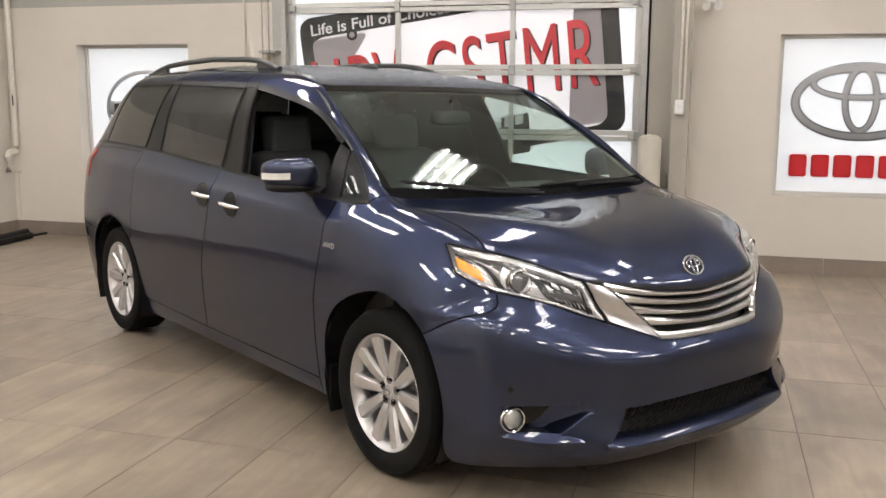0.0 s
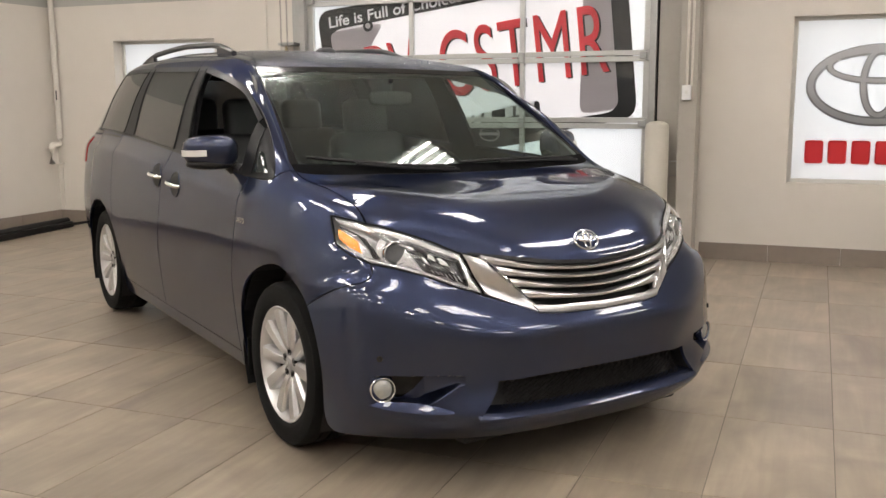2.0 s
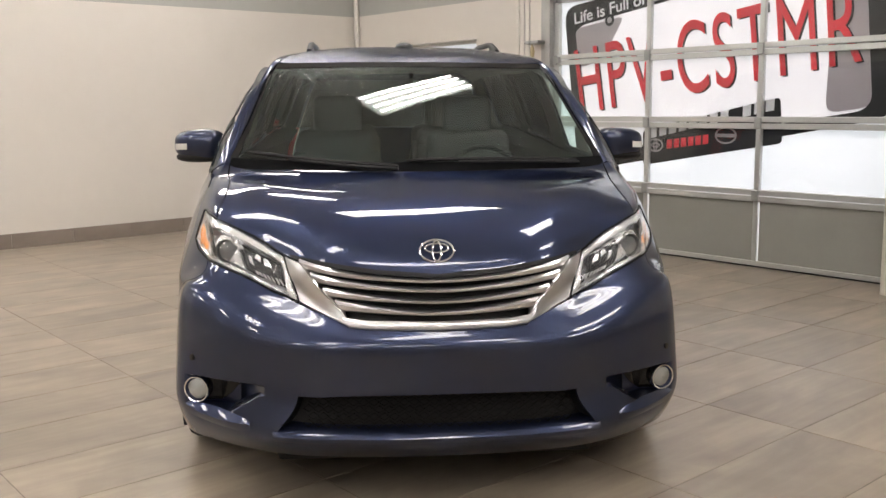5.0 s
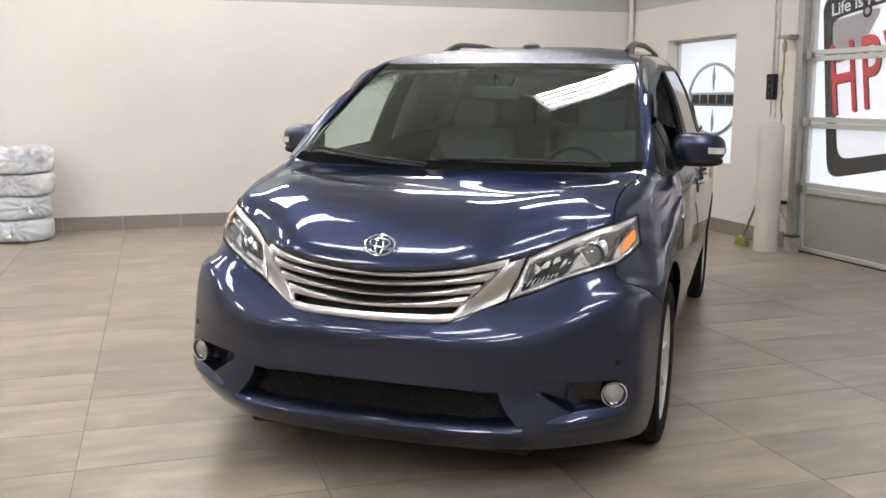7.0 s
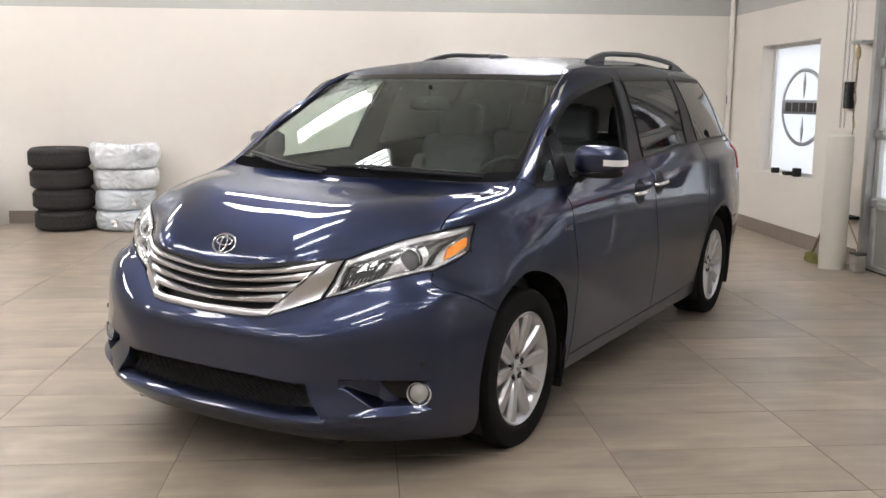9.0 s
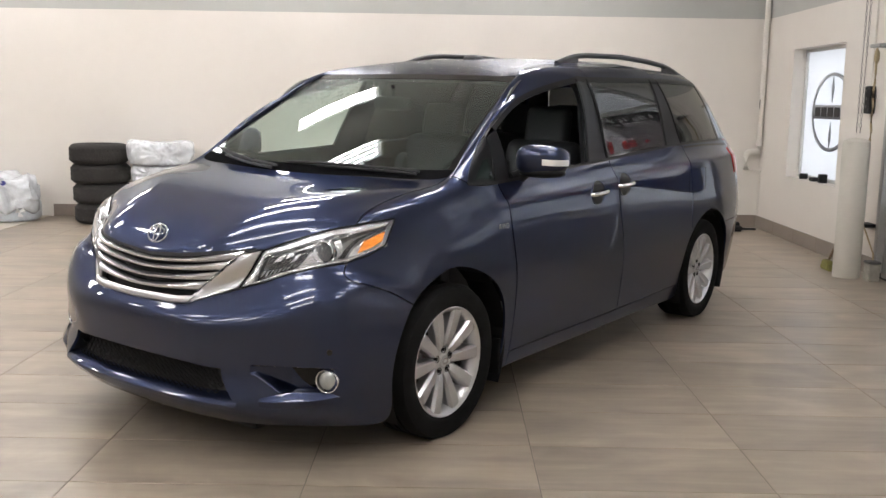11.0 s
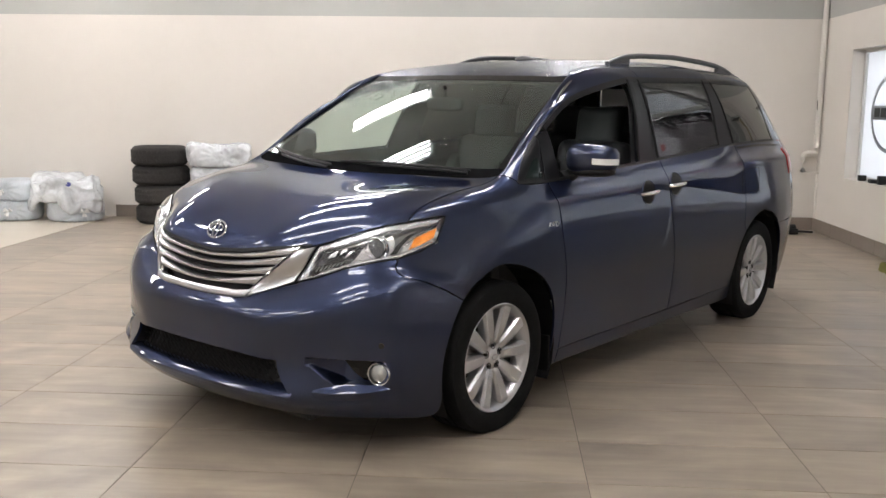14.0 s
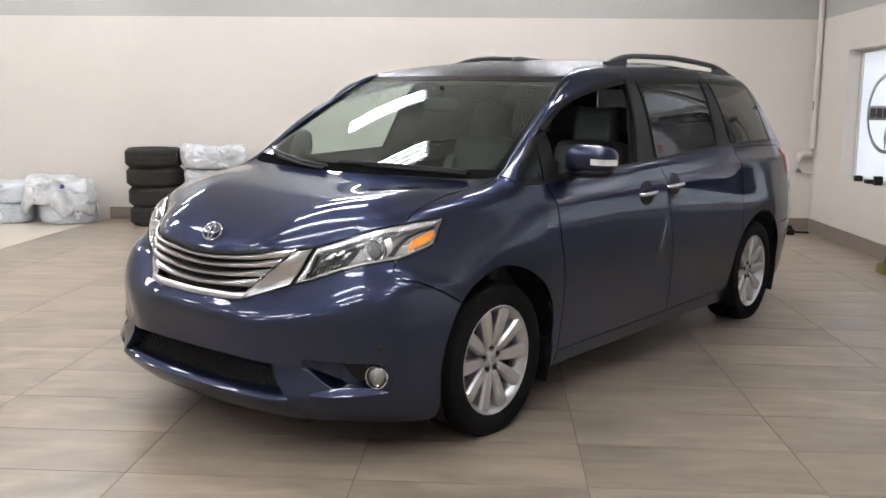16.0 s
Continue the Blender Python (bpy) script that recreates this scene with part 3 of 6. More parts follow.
for r, s in zip(LROWS, LROWS[1:]):
    for c, d in zip(ALONG, ALONG[1:]):
        keys = [(r, c), (r, d), (s, d), (s, c)]
        if r == "r4" and c == 3:
            FACES.append(([("r4", 3), ("r4", 4), ("r5", 4)], "front_bumper"))
            FACES.append(([("r4", 3), ("r5", 4), ("r5", 3)], "headlamp"))
            continue
        if r == "r3" and c == 5:
            FACES.append(([("r3", 5), ("r3", 6), ("r4", 5)], "front_bumper"))
            FACES.append(([("r3", 6), ("r4", 6), ("r4", 5)], "fender"))
            continue
        if r == "r4" and c == 5:
            FACES.append(([("r4", 5), ("r4", 6), ("r5", 5)], "fender"))
            FACES.append(([("r5", 5), ("r4", 6), ("r5", 6)], "fender"))
            continue
        if all(k in NET for k in keys):
            if r in ("r0", "r1", "r2") and c in (6, "6b", 7, 13, 14):
                continue
            FACES.append((keys, panel_low(r, c, d)))
# greenhouse side
FACES.append(([("r6", 7), ("r6", 8), ("w3", 8)], "fender"))
FACES.append(([("r6", 8), ("r6", 9), ("wm", 9)], "quarter_light"))
FACES.append(([("r6", 8), ("wm", 9), ("w2", 9)], "quarter_light"))
FACES.append(([("r6", 8), ("w2", 9), ("w3", 9), ("w3", 8)], "pillar"))
WALONG = UP + TAIL
GLASS = {9: "door_opening", "9b": "door_opening", 10: "door_post", 11: "sliding_window", 12: "rear_post", 13: "rear_window", 14: "rear_window", 15: "tail_post"}
for r, s in (("r6", "wm"), ("wm", "w2"), ("w2", "w3")):
    for c, d in zip(WALONG, WALONG[1:]):
        name = GLASS.get(c, "tailgate") if s != "w3" else ("pillar" if c in (9, "9b", 10) else "roof_side" if c in (11, 12, 13, 14, 15) else "tailgate")
        if c in TAIL and s != "w3":
            name = "rear_screen"
        FACES.append(([(r, c), (r, d), (s, d), (s, c)], name))
# bonnet, windscreen and roof
CROWS = ["r6", "h6b", "h7", "h8", "h9", "h9b", "h10", "h11", "h12", "h13", "h14", "h15", "h16"]
EDGE = {"r6": ("r6", 6), "h6b": ("r6", "6b"), "h7": ("r6", 7), "h8": ("w3", 8), "h9": ("w3", 9), "h9b": ("w3", "9b"), "h10": ("w3", 10)}
for c in (11, 12, 13, 14, 15, 16):
    EDGE["h%d" % c] = ("w3", c)


def cap_key(r, k):
    return (r, k) if k < 6 else EDGE[r]


for r, s in zip(CROWS, CROWS[1:]):
    for k in range(6):
        if r in ("h8", "h9", "h9b"):
            name = "windscreen" if k < 5 else "pillar"
        elif r in ("r6", "h6b", "h7"):
            name = "bonnet" if k < 5 else "fender"
        else:
            name = "roof" if k < 5 else "roof_side"
        FACES.append(([cap_key(r, k), cap_key(r, k + 1), cap_key(s, k + 1), cap_key(s, k)], name))
for k in range(6):
    a, b = (cap_key("h16", k), cap_key("h16", k + 1))
    c = ("w3", "t%d" % (k + 1)) if k < 5 else None
    if c:
        FACES.append(([a, b, c, ("w3", "t%d" % k)], "roof"))
    else:
        FACES.append(([a, b, ("w3", "t5")], "roof_side"))


# lines along which the sheet metal folds: (keys in order, how many smoothing steps keep the fold sharp)
FOLDS = [([("r5", c) for c in (8, 9, "9b", 10, 11, 12, 13, 14, 15, 16)], 2),
         ([("w3", c) for c in (9, "9b", 10, 11, 12, 13, 14, 15, 16)], 1),
         ([("r1", 5), ("r2", 5), ("r3", 5), ("r4", 5)], 1),
         ([("r3", c) for c in (9, "9b", 10, 11, 12, 13)], 1)]


def smooth_step(verts, faces, folds):
    """One Catmull-Clark step on quads and triangles; faces as index lists, folds as edge: steps left."""
    n = len(verts)
    fp = np.array([verts[f].mean(0) for f in faces])
    edges, ef = {}, []
    for i, f in enumerate(faces):
        for a, b in zip(f, f[1:] + f[:1]):
            key = (a, b) if a < b else (b, a)
            j = edges.setdefault(key, len(edges))
            if j == len(ef):
                ef.append([])
            ef[j].append(i)
    ek = np.array(list(edges), dtype=int)
    mid = verts[ek].mean(1)
    two = np.array([len(x) == 2 for x in ef])
    sharp = np.array([folds.get(k, 0) > 0 for k in edges])
    ep = mid.copy()
    sums = np.array([fp[x].sum(0) for x in ef])
    soft = two & ~sharp
    ep[soft] = (mid[soft] * 2 + sums[soft]) / 4
    F, fn = np.zeros((n, 3)), np.zeros(n)
    for i, f in enumerate(faces):
        F[f] += fp[i]
        fn[f] += 1
    R, en, Bm, bn, Cm, cn = np.zeros((n, 3)), np.zeros(n), np.zeros((n, 3)), np.zeros(n), np.zeros((n, 3)), np.zeros(n)
    for q in (0, 1):
        np.add.at(R, ek[:, q], mid)
        np.add.at(en, ek[:, q], 1)
        np.add.at(Bm, ek[~two][:, q], mid[~two])
        np.add.at(bn, ek[~two][:, q], 1)
        np.add.at(Cm, ek[sharp][:, q], mid[sharp])
        np.add.at(cn, ek[sharp][:, q], 1)
    out = verts.copy()
    inner = (bn == 0) & (fn > 0)
    k = fn[inner][:, None]
    out[inner] = (F[inner] / k + 2 * R[inner] / en[inner][:, None] + (k - 3) * verts[inner]) / k
    fold = inner & (cn == 2)
    out[fold] = (Cm[fold] / 2 + verts[fold]) / 2
    rim = bn == 2
    out[rim] = (Bm[rim] / 2 + verts[rim]) / 2
    big = np.vstack([out, ep, fp])
    made, origin = [], []
    for i, f in enumerate(faces):
        m = len(f)
        for q in range(m):
            a, b, z = f[q], f[(q + 1) % m], f[q - 1]
            e1 = edges[(a, b) if a < b else (b, a)]
            e0 = edges[(z, a) if z < a else (a, z)]
            made.append([a, n + e1, n + len(edges) + i, n + e0])
            origin.append(i)
    later = {}
    for (a, b), w in folds.items():
        if w > 1:
            later[(a, n + edges[(a, b)])] = later[(b, n + edges[(a, b)])] = w - 1
    return big, made, origin, later


def build_skin(levels=3):
    keys = list(NET)
    used = {k for f, _ in FACES for k in f}
    keys = [k for k in keys if k in used]
    index, pts = {}, []
    for k in keys:
        index[(k, 1)] = len(pts)
        pts.append(tuple(NET[k]))
        if NET[k].x < 1e-6:
            index[(k, -1)] = index[(k, 1)]
        else:
            index[(k, -1)] = len(pts)
            pts.append((-NET[k].x, NET[k].y, NET[k].z))
    goal = np.array(pts)
    faces, names = [], []
    for f, name in FACES:
        faces.append([index[(k, 1)] for k in f])
        names.append((name, 1))
        faces.append([index[(k, -1)] for k in f][::-1])
        names.append((name, -1))
    there = {tuple(sorted(e)) for f in faces for e in zip(f, f[1:] + f[:1])}
    folds = {}
    for chain, w in FOLDS:
        for a, b in zip(chain, chain[1:]):
            for side in (1, -1):
                e = tuple(sorted((index[(a, side)], index[(b, side)])))
                if e in there:
                    folds[e] = w
    net = goal.copy()
    for _ in range(6):
        v, f, w = net, faces, folds
        for _ in range(2):
            v, f, _o, w = smooth_step(v, f, w)
        net = net + 0.8 * (goal - v[:len(goal)])
    v, f, w = net, faces, folds
    for _ in range(levels):
        v, f, o, w = smooth_step(v, f, w)
        names = [names[i] for i in o]
    return v, f, names


def ease(t):
    t = min(max(t, 0.0), 1.0)
    return t * t * (3 - 2 * t)


def fog_hollow(x, z):
    """How deep the bumper is drawn in round each fog lamp: a wedge with crisp edges that opens outwards."""
    u = (abs(x) - .590) / .28
    foot = .409 - .074 * min(max((u - .08) / .42, 0.0), 1.0)
    return .084 * min(max(u / .42, 0.0), 1.0) * ease((z - foot + .006) / .013) * ease((.444 - z) / .010) * ease((1.08 - u) / .42)


def drawn_in(p):
    """A point of the bumper moved in by the hollow."""
    if p[1] < -.45 and .31 < p[2] < .46 and abs(p[0]) > .57:
        d = fog_hollow(p[0], p[2])
        return Vector((p[0] - math.copysign(.25 * d, p[0]), p[1] + .97 * d, p[2]))
    return Vector(p)


SKIN_V, SKIN_F, SKIN_N = build_skin(4)
quads = np.array(SKIN_F)


def skin_normals():
    """Outward normals of the whole skin."""
    no = np.zeros_like(SKIN_V)
    q = SKIN_V[quads]
    turned = np.cross(q[:, 2] - q[:, 0], q[:, 3] - q[:, 1])
    for c in range(4):
        np.add.at(no, quads[:, c], turned)
    return no / (np.linalg.norm(no, axis=1)[:, None] + 1e-12)


SKIN_NO = skin_normals()
# the lamp lenses swell out between their edges
for s in (1, -1):
    lit = np.array([n == "headlamp" and k == s for n, k in SKIN_N])
    inside = np.setdiff1d(np.unique(quads[lit]), np.unique(quads[~lit]))
    edge = SKIN_V[np.intersect1d(np.unique(quads[lit]), np.unique(quads[~lit]))]
    for i in inside:
        gap = np.sqrt(((edge - SKIN_V[i]) ** 2).sum(1).min())
        SKIN_V[i] += SKIN_NO[i] * .024 * (1 - (1 - min(gap / .07, 1)) ** 2) * (1 - .9 * ease((abs(SKIN_V[i][0]) - .765) / .085))
SKIN_NO = skin_normals()


def skin_piece(name, want, material, parent=None, label="", gap=0.0030, flange=0.014, push=0.0, thick=0.0, side=0):
    """One panel of the skin as an object, its rim drawn back from its neighbours and turned in."""
    pick = [i for i, (n, s) in enumerate(SKIN_N) if n in want and (side == 0 or s == side)]
    ids = {}
    for i in pick:
        for a in SKIN_F[i]:
            ids.setdefault(a, len(ids))
    if not ids:
        return None
    src = list(ids)
    co, no = SKIN_V[src].copy(), SKIN_NO[src]
    local = [[ids[a] for a in SKIN_F[i]] for i in pick]
    count = {}
    for f in local:
        for a, b in zip(f, f[1:] + f[:1]):
            count[(a, b)] = 1
    rim = [(a, b) for (a, b) in count if (b, a) not in count]
    draw = np.zeros_like(co)
    for a, b in rim:
        t = co[b] - co[a]
        for w in (a, b):
            d = np.cross(no[w], t)
            draw[w] += d / (np.linalg.norm(d) + 1e-12)
    ln = np.linalg.norm(draw, axis=1)
    on = ln > 1e-6
    centre = np.abs(co[:, 0]) < 1e-5
    draw[on] /= ln[on][:, None]
    draw[centre & on, 0] = 0
    co += draw * gap + no * push
    bm = bmesh.new()
    vs = [bm.verts.new(p) for p in co]
    for f in local:
        bm.faces.new([vs[a] for a in f])
    if thick:
        vb = [bm.verts.new(p) for p in co - no * thick]
        for f in local:
            bm.faces.new([vb[a] for a in f][::-1])
        for a, b in rim:
            bm.faces.new((vs[b], vs[a], vb[a], vb[b]))
    elif flange:
        low = {}
        for a, b in rim:
            for w in (a, b):
                if w not in low:
                    low[w] = bm.verts.new(co[w] - no[w] * flange + draw[w] * 0.002)
            bm.faces.new((vs[b], vs[a], low[a], low[b]))
    me = bpy.data.meshes.new(name)
    bm.to_mesh(me)
    bm.free()
    me.materials.append(material)
    me.polygons.foreach_set("use_smooth", [True] * len(me.polygons))
    me.set_sharp_from_angle(angle=radians(50))
    ob = new(name, me)
    ob.parent = parent or van
    return tagged(ob, label)


for name, want, material in (("bonnet", {"bonnet"}, PAINT), ("roof", {"roof"}, WET_PAINT), ("front_bumper", {"front_bumper"}, PAINT), ("tailgate", {"tailgate"}, PAINT), ("rear_bumper", {"rear_bumper"}, PAINT)):
    piece = skin_piece(name, want, material)
    if name == "front_bumper":
        bm = bmesh.new()
        bm.from_mesh(piece.data)
        near = [e for e in bm.edges if all(v.co.y < -.45 and .31 < v.co.z < .465 and .56 < abs(v.co.x) < .91 for v in e.verts)]
        bmesh.ops.subdivide_edges(bm, edges=near, cuts=4, use_grid_fill=True)
        for v in bm.verts:
            v.co = drawn_in(v.co)
        bm.to_mesh(piece.data)
        bm.free()
        piece.data.polygons.foreach_set("use_smooth", [True] * len(piece.data.polygons))
        piece.data.set_sharp_from_angle(angle=radians(35))
skin_piece("rear_screen", {"rear_screen"}, TINT, label="tinted rear window glass", gap=0.0, thick=0.004)


def screen_point(u, t):
    """The windscreen: u from -1 to 1 across, t from foot to header."""
    half = 0.816 + (0.690 - 0.816) * t
    y = -0.035 + 0.915 * t + (0.158 - 0.140 * t) * u * u
    z = 1.106 + 0.482 * t + 0.026 * (1 - 0.45 * u * u) * 4 * t * (1 - t) + (0.018 - 0.026 * t) * u * u
    return Vector((u * half, y, z))


def screen_normal(u, t):
    a, b = screen_point(u + .01, t) - screen_point(u - .01, t), screen_point(u, t + .01) - screen_point(u, t - .01)
    n = a.cross(b).normalized()
    return n if n.z > 0 else -n


bm = bmesh.new()
front, back = [], []
for i in range(33):
    t = -0.012 + 1.024 * i / 32
    front.append([bm.verts.new(screen_point(k / 20 - 1, t)) for k in range(41)])
    back.append([bm.verts.new(screen_point(k / 20 - 1, t) - screen_normal(k / 20 - 1, t) * .005) for k in range(41)])
for i in range(32):
    for k in range(40):
        bm.faces.new((front[i][k], front[i][k + 1], front[i + 1][k + 1], front[i + 1][k]))
        bm.faces.new((back[i][k], back[i + 1][k], back[i + 1][k + 1], back[i][k + 1]))
for i in range(32):
    bm.faces.new((front[i][0], front[i + 1][0], back[i + 1][0], back[i][0]))
    bm.faces.new((front[i][40], back[i][40], back[i + 1][40], front[i + 1][40]))
for k in range(40):
    bm.faces.new((front[0][k], back[0][k], back[0][k + 1], front[0][k + 1]))
    bm.faces.new((front[32][k], front[32][k + 1], back[32][k + 1], back[32][k]))
part("windscreen", bm, CLEAR, van, "clear windscreen with water drops along the top", smooth=True).visible_shadow = False
for s in (1, -1):
    for name, want, material in (("fender", {"fender"}, PAINT), ("front_door", {"front_door"}, PAINT), ("sliding_door", {"sliding_door"}, PAINT), ("quarter_panel", {"quarter_panel"}, PAINT), ("sill", {"sill"}, PAINT), ("pillar", {"pillar"}, PAINT), ("roof_side", {"roof_side"}, PAINT), ("tail_post", {"tail_post"}, PAINT)):
        skin_piece(name, want, material, side=s)
    for name, want in (("door_post", {"door_post"}), ("rear_post", {"rear_post"})):
        skin_piece(name, want, POST_BLACK, side=s, label="black window post")
    skin_piece("sliding_door_window", {"sliding_window"}, TINT, side=s, gap=0.0, thick=0.004, label="dark tinted side glass")
    skin_piece("rear_side_window", {"rear_window"}, TINT, side=s, gap=0.0, thick=0.004, label="dark tinted side glass")
    skin_piece("quarter_light", {"quarter_light"}, POST_BLACK, side=s, gap=0.0, thick=0.004, label="black surround of the small front window")
    skin_piece("tail_lamp", {"tail_lamp"}, RED_LENS, side=s)


# ---- fittings of the minivan ----
from mathutils.bvhtree import BVHTree

TREE = BVHTree.FromPolygons([tuple(p) for p in SKIN_V], SKIN_F)


def on_front(x, z, out=0.0):
    """The point of the skin at (x, z) seen from the front, moved out along the normal."""
    p, n, _, _ = TREE.ray_cast(Vector((x, -3, z)), Vector((0, 1, 0)))
    n = n if n.y < 0 else -n
    return p + n * out, n


def in_hollow(x, z):
    """As on_front, but on the drawn-in surface round the fog lamp."""
    at = lambda a, b: drawn_in(on_front(a, b)[0])
    p = at(x, z)
    n = (at(x + .004, z) - at(x - .004, z)).cross(at(x, z + .004) - at(x, z - .004)).normalized()
    return p, (n if n.y < 0 else -n)


def on_side(y, z, s=1, out=0.0):
    p, n, _, _ = TREE.ray_cast(Vector((3 * s, y, z)), Vector((-s, 0, 0)))
    n = n if n.x * s > 0 else -n
    return p + n * out, n


def on_top(x, y, out=0.0):
    p, n, _, _ = TREE.ray_cast(Vector((x, y, 4)), Vector((0, 0, -1)))
    n = n if n.z > 0 else -n
    return p + n * out, n


def resample(line, n):
    pts = [Vector(p) for p in line]
    d = [0.0]
    for a, b in zip(pts, pts[1:]):
        d.append(d[-1] + (b - a).length)
    out = []
    for k in range(n):
        t = d[-1] * k / (n - 1)
        i = max(i for i in range(len(d)) if d[i] <= t + 1e-9)
        i = min(i, len(pts) - 2)
        f = (t - d[i]) / max(d[i + 1] - d[i], 1e-9)
        out.append(pts[i].lerp(pts[i + 1], f))
    return out


def patch(line_a, line_b, put, n=24, m=4, out=0.004, thick=0.006, bulge=0.0):
    """A thin shell between two lines laid on the skin; put(u, v, out) gives the point and normal."""
    A, B = resample(line_a, n), resample(line_b, n)
    bm = bmesh.new()
    top, low = [], []
    for a, b in zip(A, B):
        r, q = [], []
        for k in range(m):
            t = k / (m - 1)
            c = a.lerp(b, t)
            p, no = put(c[0], c[1])
            lift = out + bulge * (1 - (2 * t - 1) ** 2)
            r.append(bm.verts.new(p + no * lift))
            q.append(bm.verts.new(p + no * (out - thick)))
        top.append(r)
        low.append(q)
    for i in range(n - 1):
        for k in range(m - 1):
            bm.faces.new((top[i][k], top[i + 1][k], top[i + 1][k + 1], top[i][k + 1]))
            bm.faces.new((low[i][k], low[i][k + 1], low[i + 1][k + 1], low[i + 1][k]))
        bm.faces.new((top[i][0], low[i][0], low[i + 1][0], top[i + 1][0]))
        bm.faces.new((top[i][-1], top[i + 1][-1], low[i + 1][-1], low[i][-1]))
    for k in range(m - 1):
        bm.faces.new((top[0][k], top[0][k + 1], low[0][k + 1], low[0][k]))
        bm.faces.new((top[-1][k], low[-1][k], low[-1][k + 1], top[-1][k + 1]))
    return bm


def mirrored(line, s):
    return [(s * x, z) for x, z in line]


def side_put(s):
    return lambda y, z: on_side(y, z, s)


def facing(p, n, up=Vector((0, 0, 1))):
    """A pose at p whose -y axis looks along n."""
    y = -n.normalized()
    x = y.cross(up).normalized()
    z = x.cross(y)
    return Matrix.Translation(p) @ Matrix((x, y, z)).transposed().to_4x4()


# grille: dark recess, chrome surround, five bright slats
grille = empty("grille", Matrix.Identity(4))
grille.parent = van
skin_piece("grille_recess", {"grille"}, DARK, grille, push=-0.045, gap=-0.006, flange=-0.038)
SLATS = ((.793, .845, .466, .031), (.763, .806, .426, .031), (.728, .763, .384, .030), (.692, .719, .345, .036))
for zc, ze, xe, h in SLATS:
    bm = bmesh.new()
    rings = []
    for k in range(41):
        u = 2 * k / 40 - 1
        x = u * xe
        z = zc + (ze - zc) * abs(u) ** 1.8
        hh = h * (0.43 + 0.60 * abs(u) ** 1.9)
        p, n = on_front(x, z)
        f = p + n * 0.006
        rings.append([bm.verts.new(f + Vector(d)) for d in ((0, 0.030, hh * 0.50), (0, 0.010, hh * 0.47), (0, 0.0, hh * 0.15), (0, 0.0, -hh * 0.3), (0, 0.008, -hh * 0.5), (0, 0.034, -hh * 0.42))])
    for a, b in zip(rings, rings[1:]):
        for i in range(6):
            bm.faces.new((a[i], a[(i + 1) % 6], b[(i + 1) % 6], b[i]))
    bm.faces.new(rings[0])
    bm.faces.new(rings[-1][::-1])
    part("slat", bm, SATIN_CHROME, grille, smooth=True)
part("lower_frame", patch([(-.32, .680), (-.24, .670), (0, .666), (.24, .670), (.32, .680)], [(-.30, .650), (-.22, .644), (0, .640), (.22, .644), (.30, .650)], on_front, 48, 5, 0.010, 0.03, 0.006), SATIN_CHROME, grille, smooth=True)
# Black strip standing in for the shadow line under the bonnet lip.
part("lip_shade", patch([(-.505, .872), (-.37, .857), (-.2, .833), (0, .818), (.2, .833), (.37, .857), (.505, .872)], [(-.500, .862), (-.37, .843), (-.2, .818), (0, .803), (.2, .818), (.37, .843), (.500, .862)], on_front, 48, 3, 0.002, 0.03), DARK, grille)
for s in (1, -1):
    part("chrome_wing", patch(mirrored([(.292, .650), (.380, .683), (.466, .717), (.492, .785), (.517, .862)], s), mirrored([(.312, .684), (.352, .726), (.392, .764), (.430, .804), (.466, .846)], s), on_front, 28, 6, 0.006, 0.03, 0.004), SATIN_CHROME, grille, "bright chrome end of the grille", smooth=True)
    part("wing_edge", patch(mirrored([(.300, .676), (.340, .724), (.380, .764), (.418, .804), (.454, .846)], s), mirrored([(.312, .684), (.352, .730), (.392, .770), (.430, .810), (.466, .850)], s), on_front, 24, 3, 0.009, 0.03, 0.003), CHROME, grille, smooth=True)

# badge on the bonnet lip
badge_p, badge_n = on_front(0, .884)
bm = bmesh.new()
for cz, rx, rz, r, y in ((0, .058, .040, .0042, -.004), (.009, .040, .0165, .0036, -.006), (-.001, .0150, .036, .0036, -.007)):
    tube([(rx * math.cos(a), y, cz + rz * math.sin(a)) for a in [2 * math.pi * k / 40 for k in range(40)]], r, 8, bm=bm, closed=True)
badge_n = Vector((0, -0.88, 0.47))
part("front_badge", bm, CHROME, van, "oval chrome badge", smooth=True, m=facing(badge_p + badge_n * 0.010, badge_n))

# air intake with its mesh
intake = empty("air_intake", Matrix.Identity(4))
intake.parent = van
skin_piece("intake_recess", {"intake"}, DARK, intake, push=-0.06, gap=-0.008, flange=-0.054)
bm = bmesh.new()
for r in range(5):
    for k in range(-13, 14):
        x, z = k * 0.034 + (r % 2) * 0.017, .322 + r * 0.024
        if abs(x) > .505 - .5 * (z - .30):
            continue
        p, n = on_front(x, z)
        c = p + Vector((0, 0.035, 0))
        tube([c + Vector((0.017 * math.cos(a), 0, 0.013 * math.sin(a))) for a in (0, math.pi / 2, math.pi, 3 * math.pi / 2)], 0.0026, 4, bm=bm, closed=True)
part("mesh", bm, SEAL, intake, "black diamond mesh")
bm = bmesh.new()
rows = []
for k in range(49):
    u = k / 24 - 1
    x = .562 * u
    p, n = on_front(x, .284)
    e = .010 * max(0, abs(u) - .93) / .07
    rows.append([bm.verts.new(p + Vector(d)) for d in ((0, .075, .032 + e), (0, .030, .022 + e), (0, .002, .006 + e), (0, -.007, -.003), (0, -.006, -.012), (0, .004, -.024), (0, .05, -.030))])
for a, b in zip(rows, rows[1:]):
    for i in range(6):
        bm.faces.new((a[i], a[i + 1], b[i + 1], b[i]))
part("lower_lip", bm, PAINT, intake, "painted lip under the intake", smooth=True)

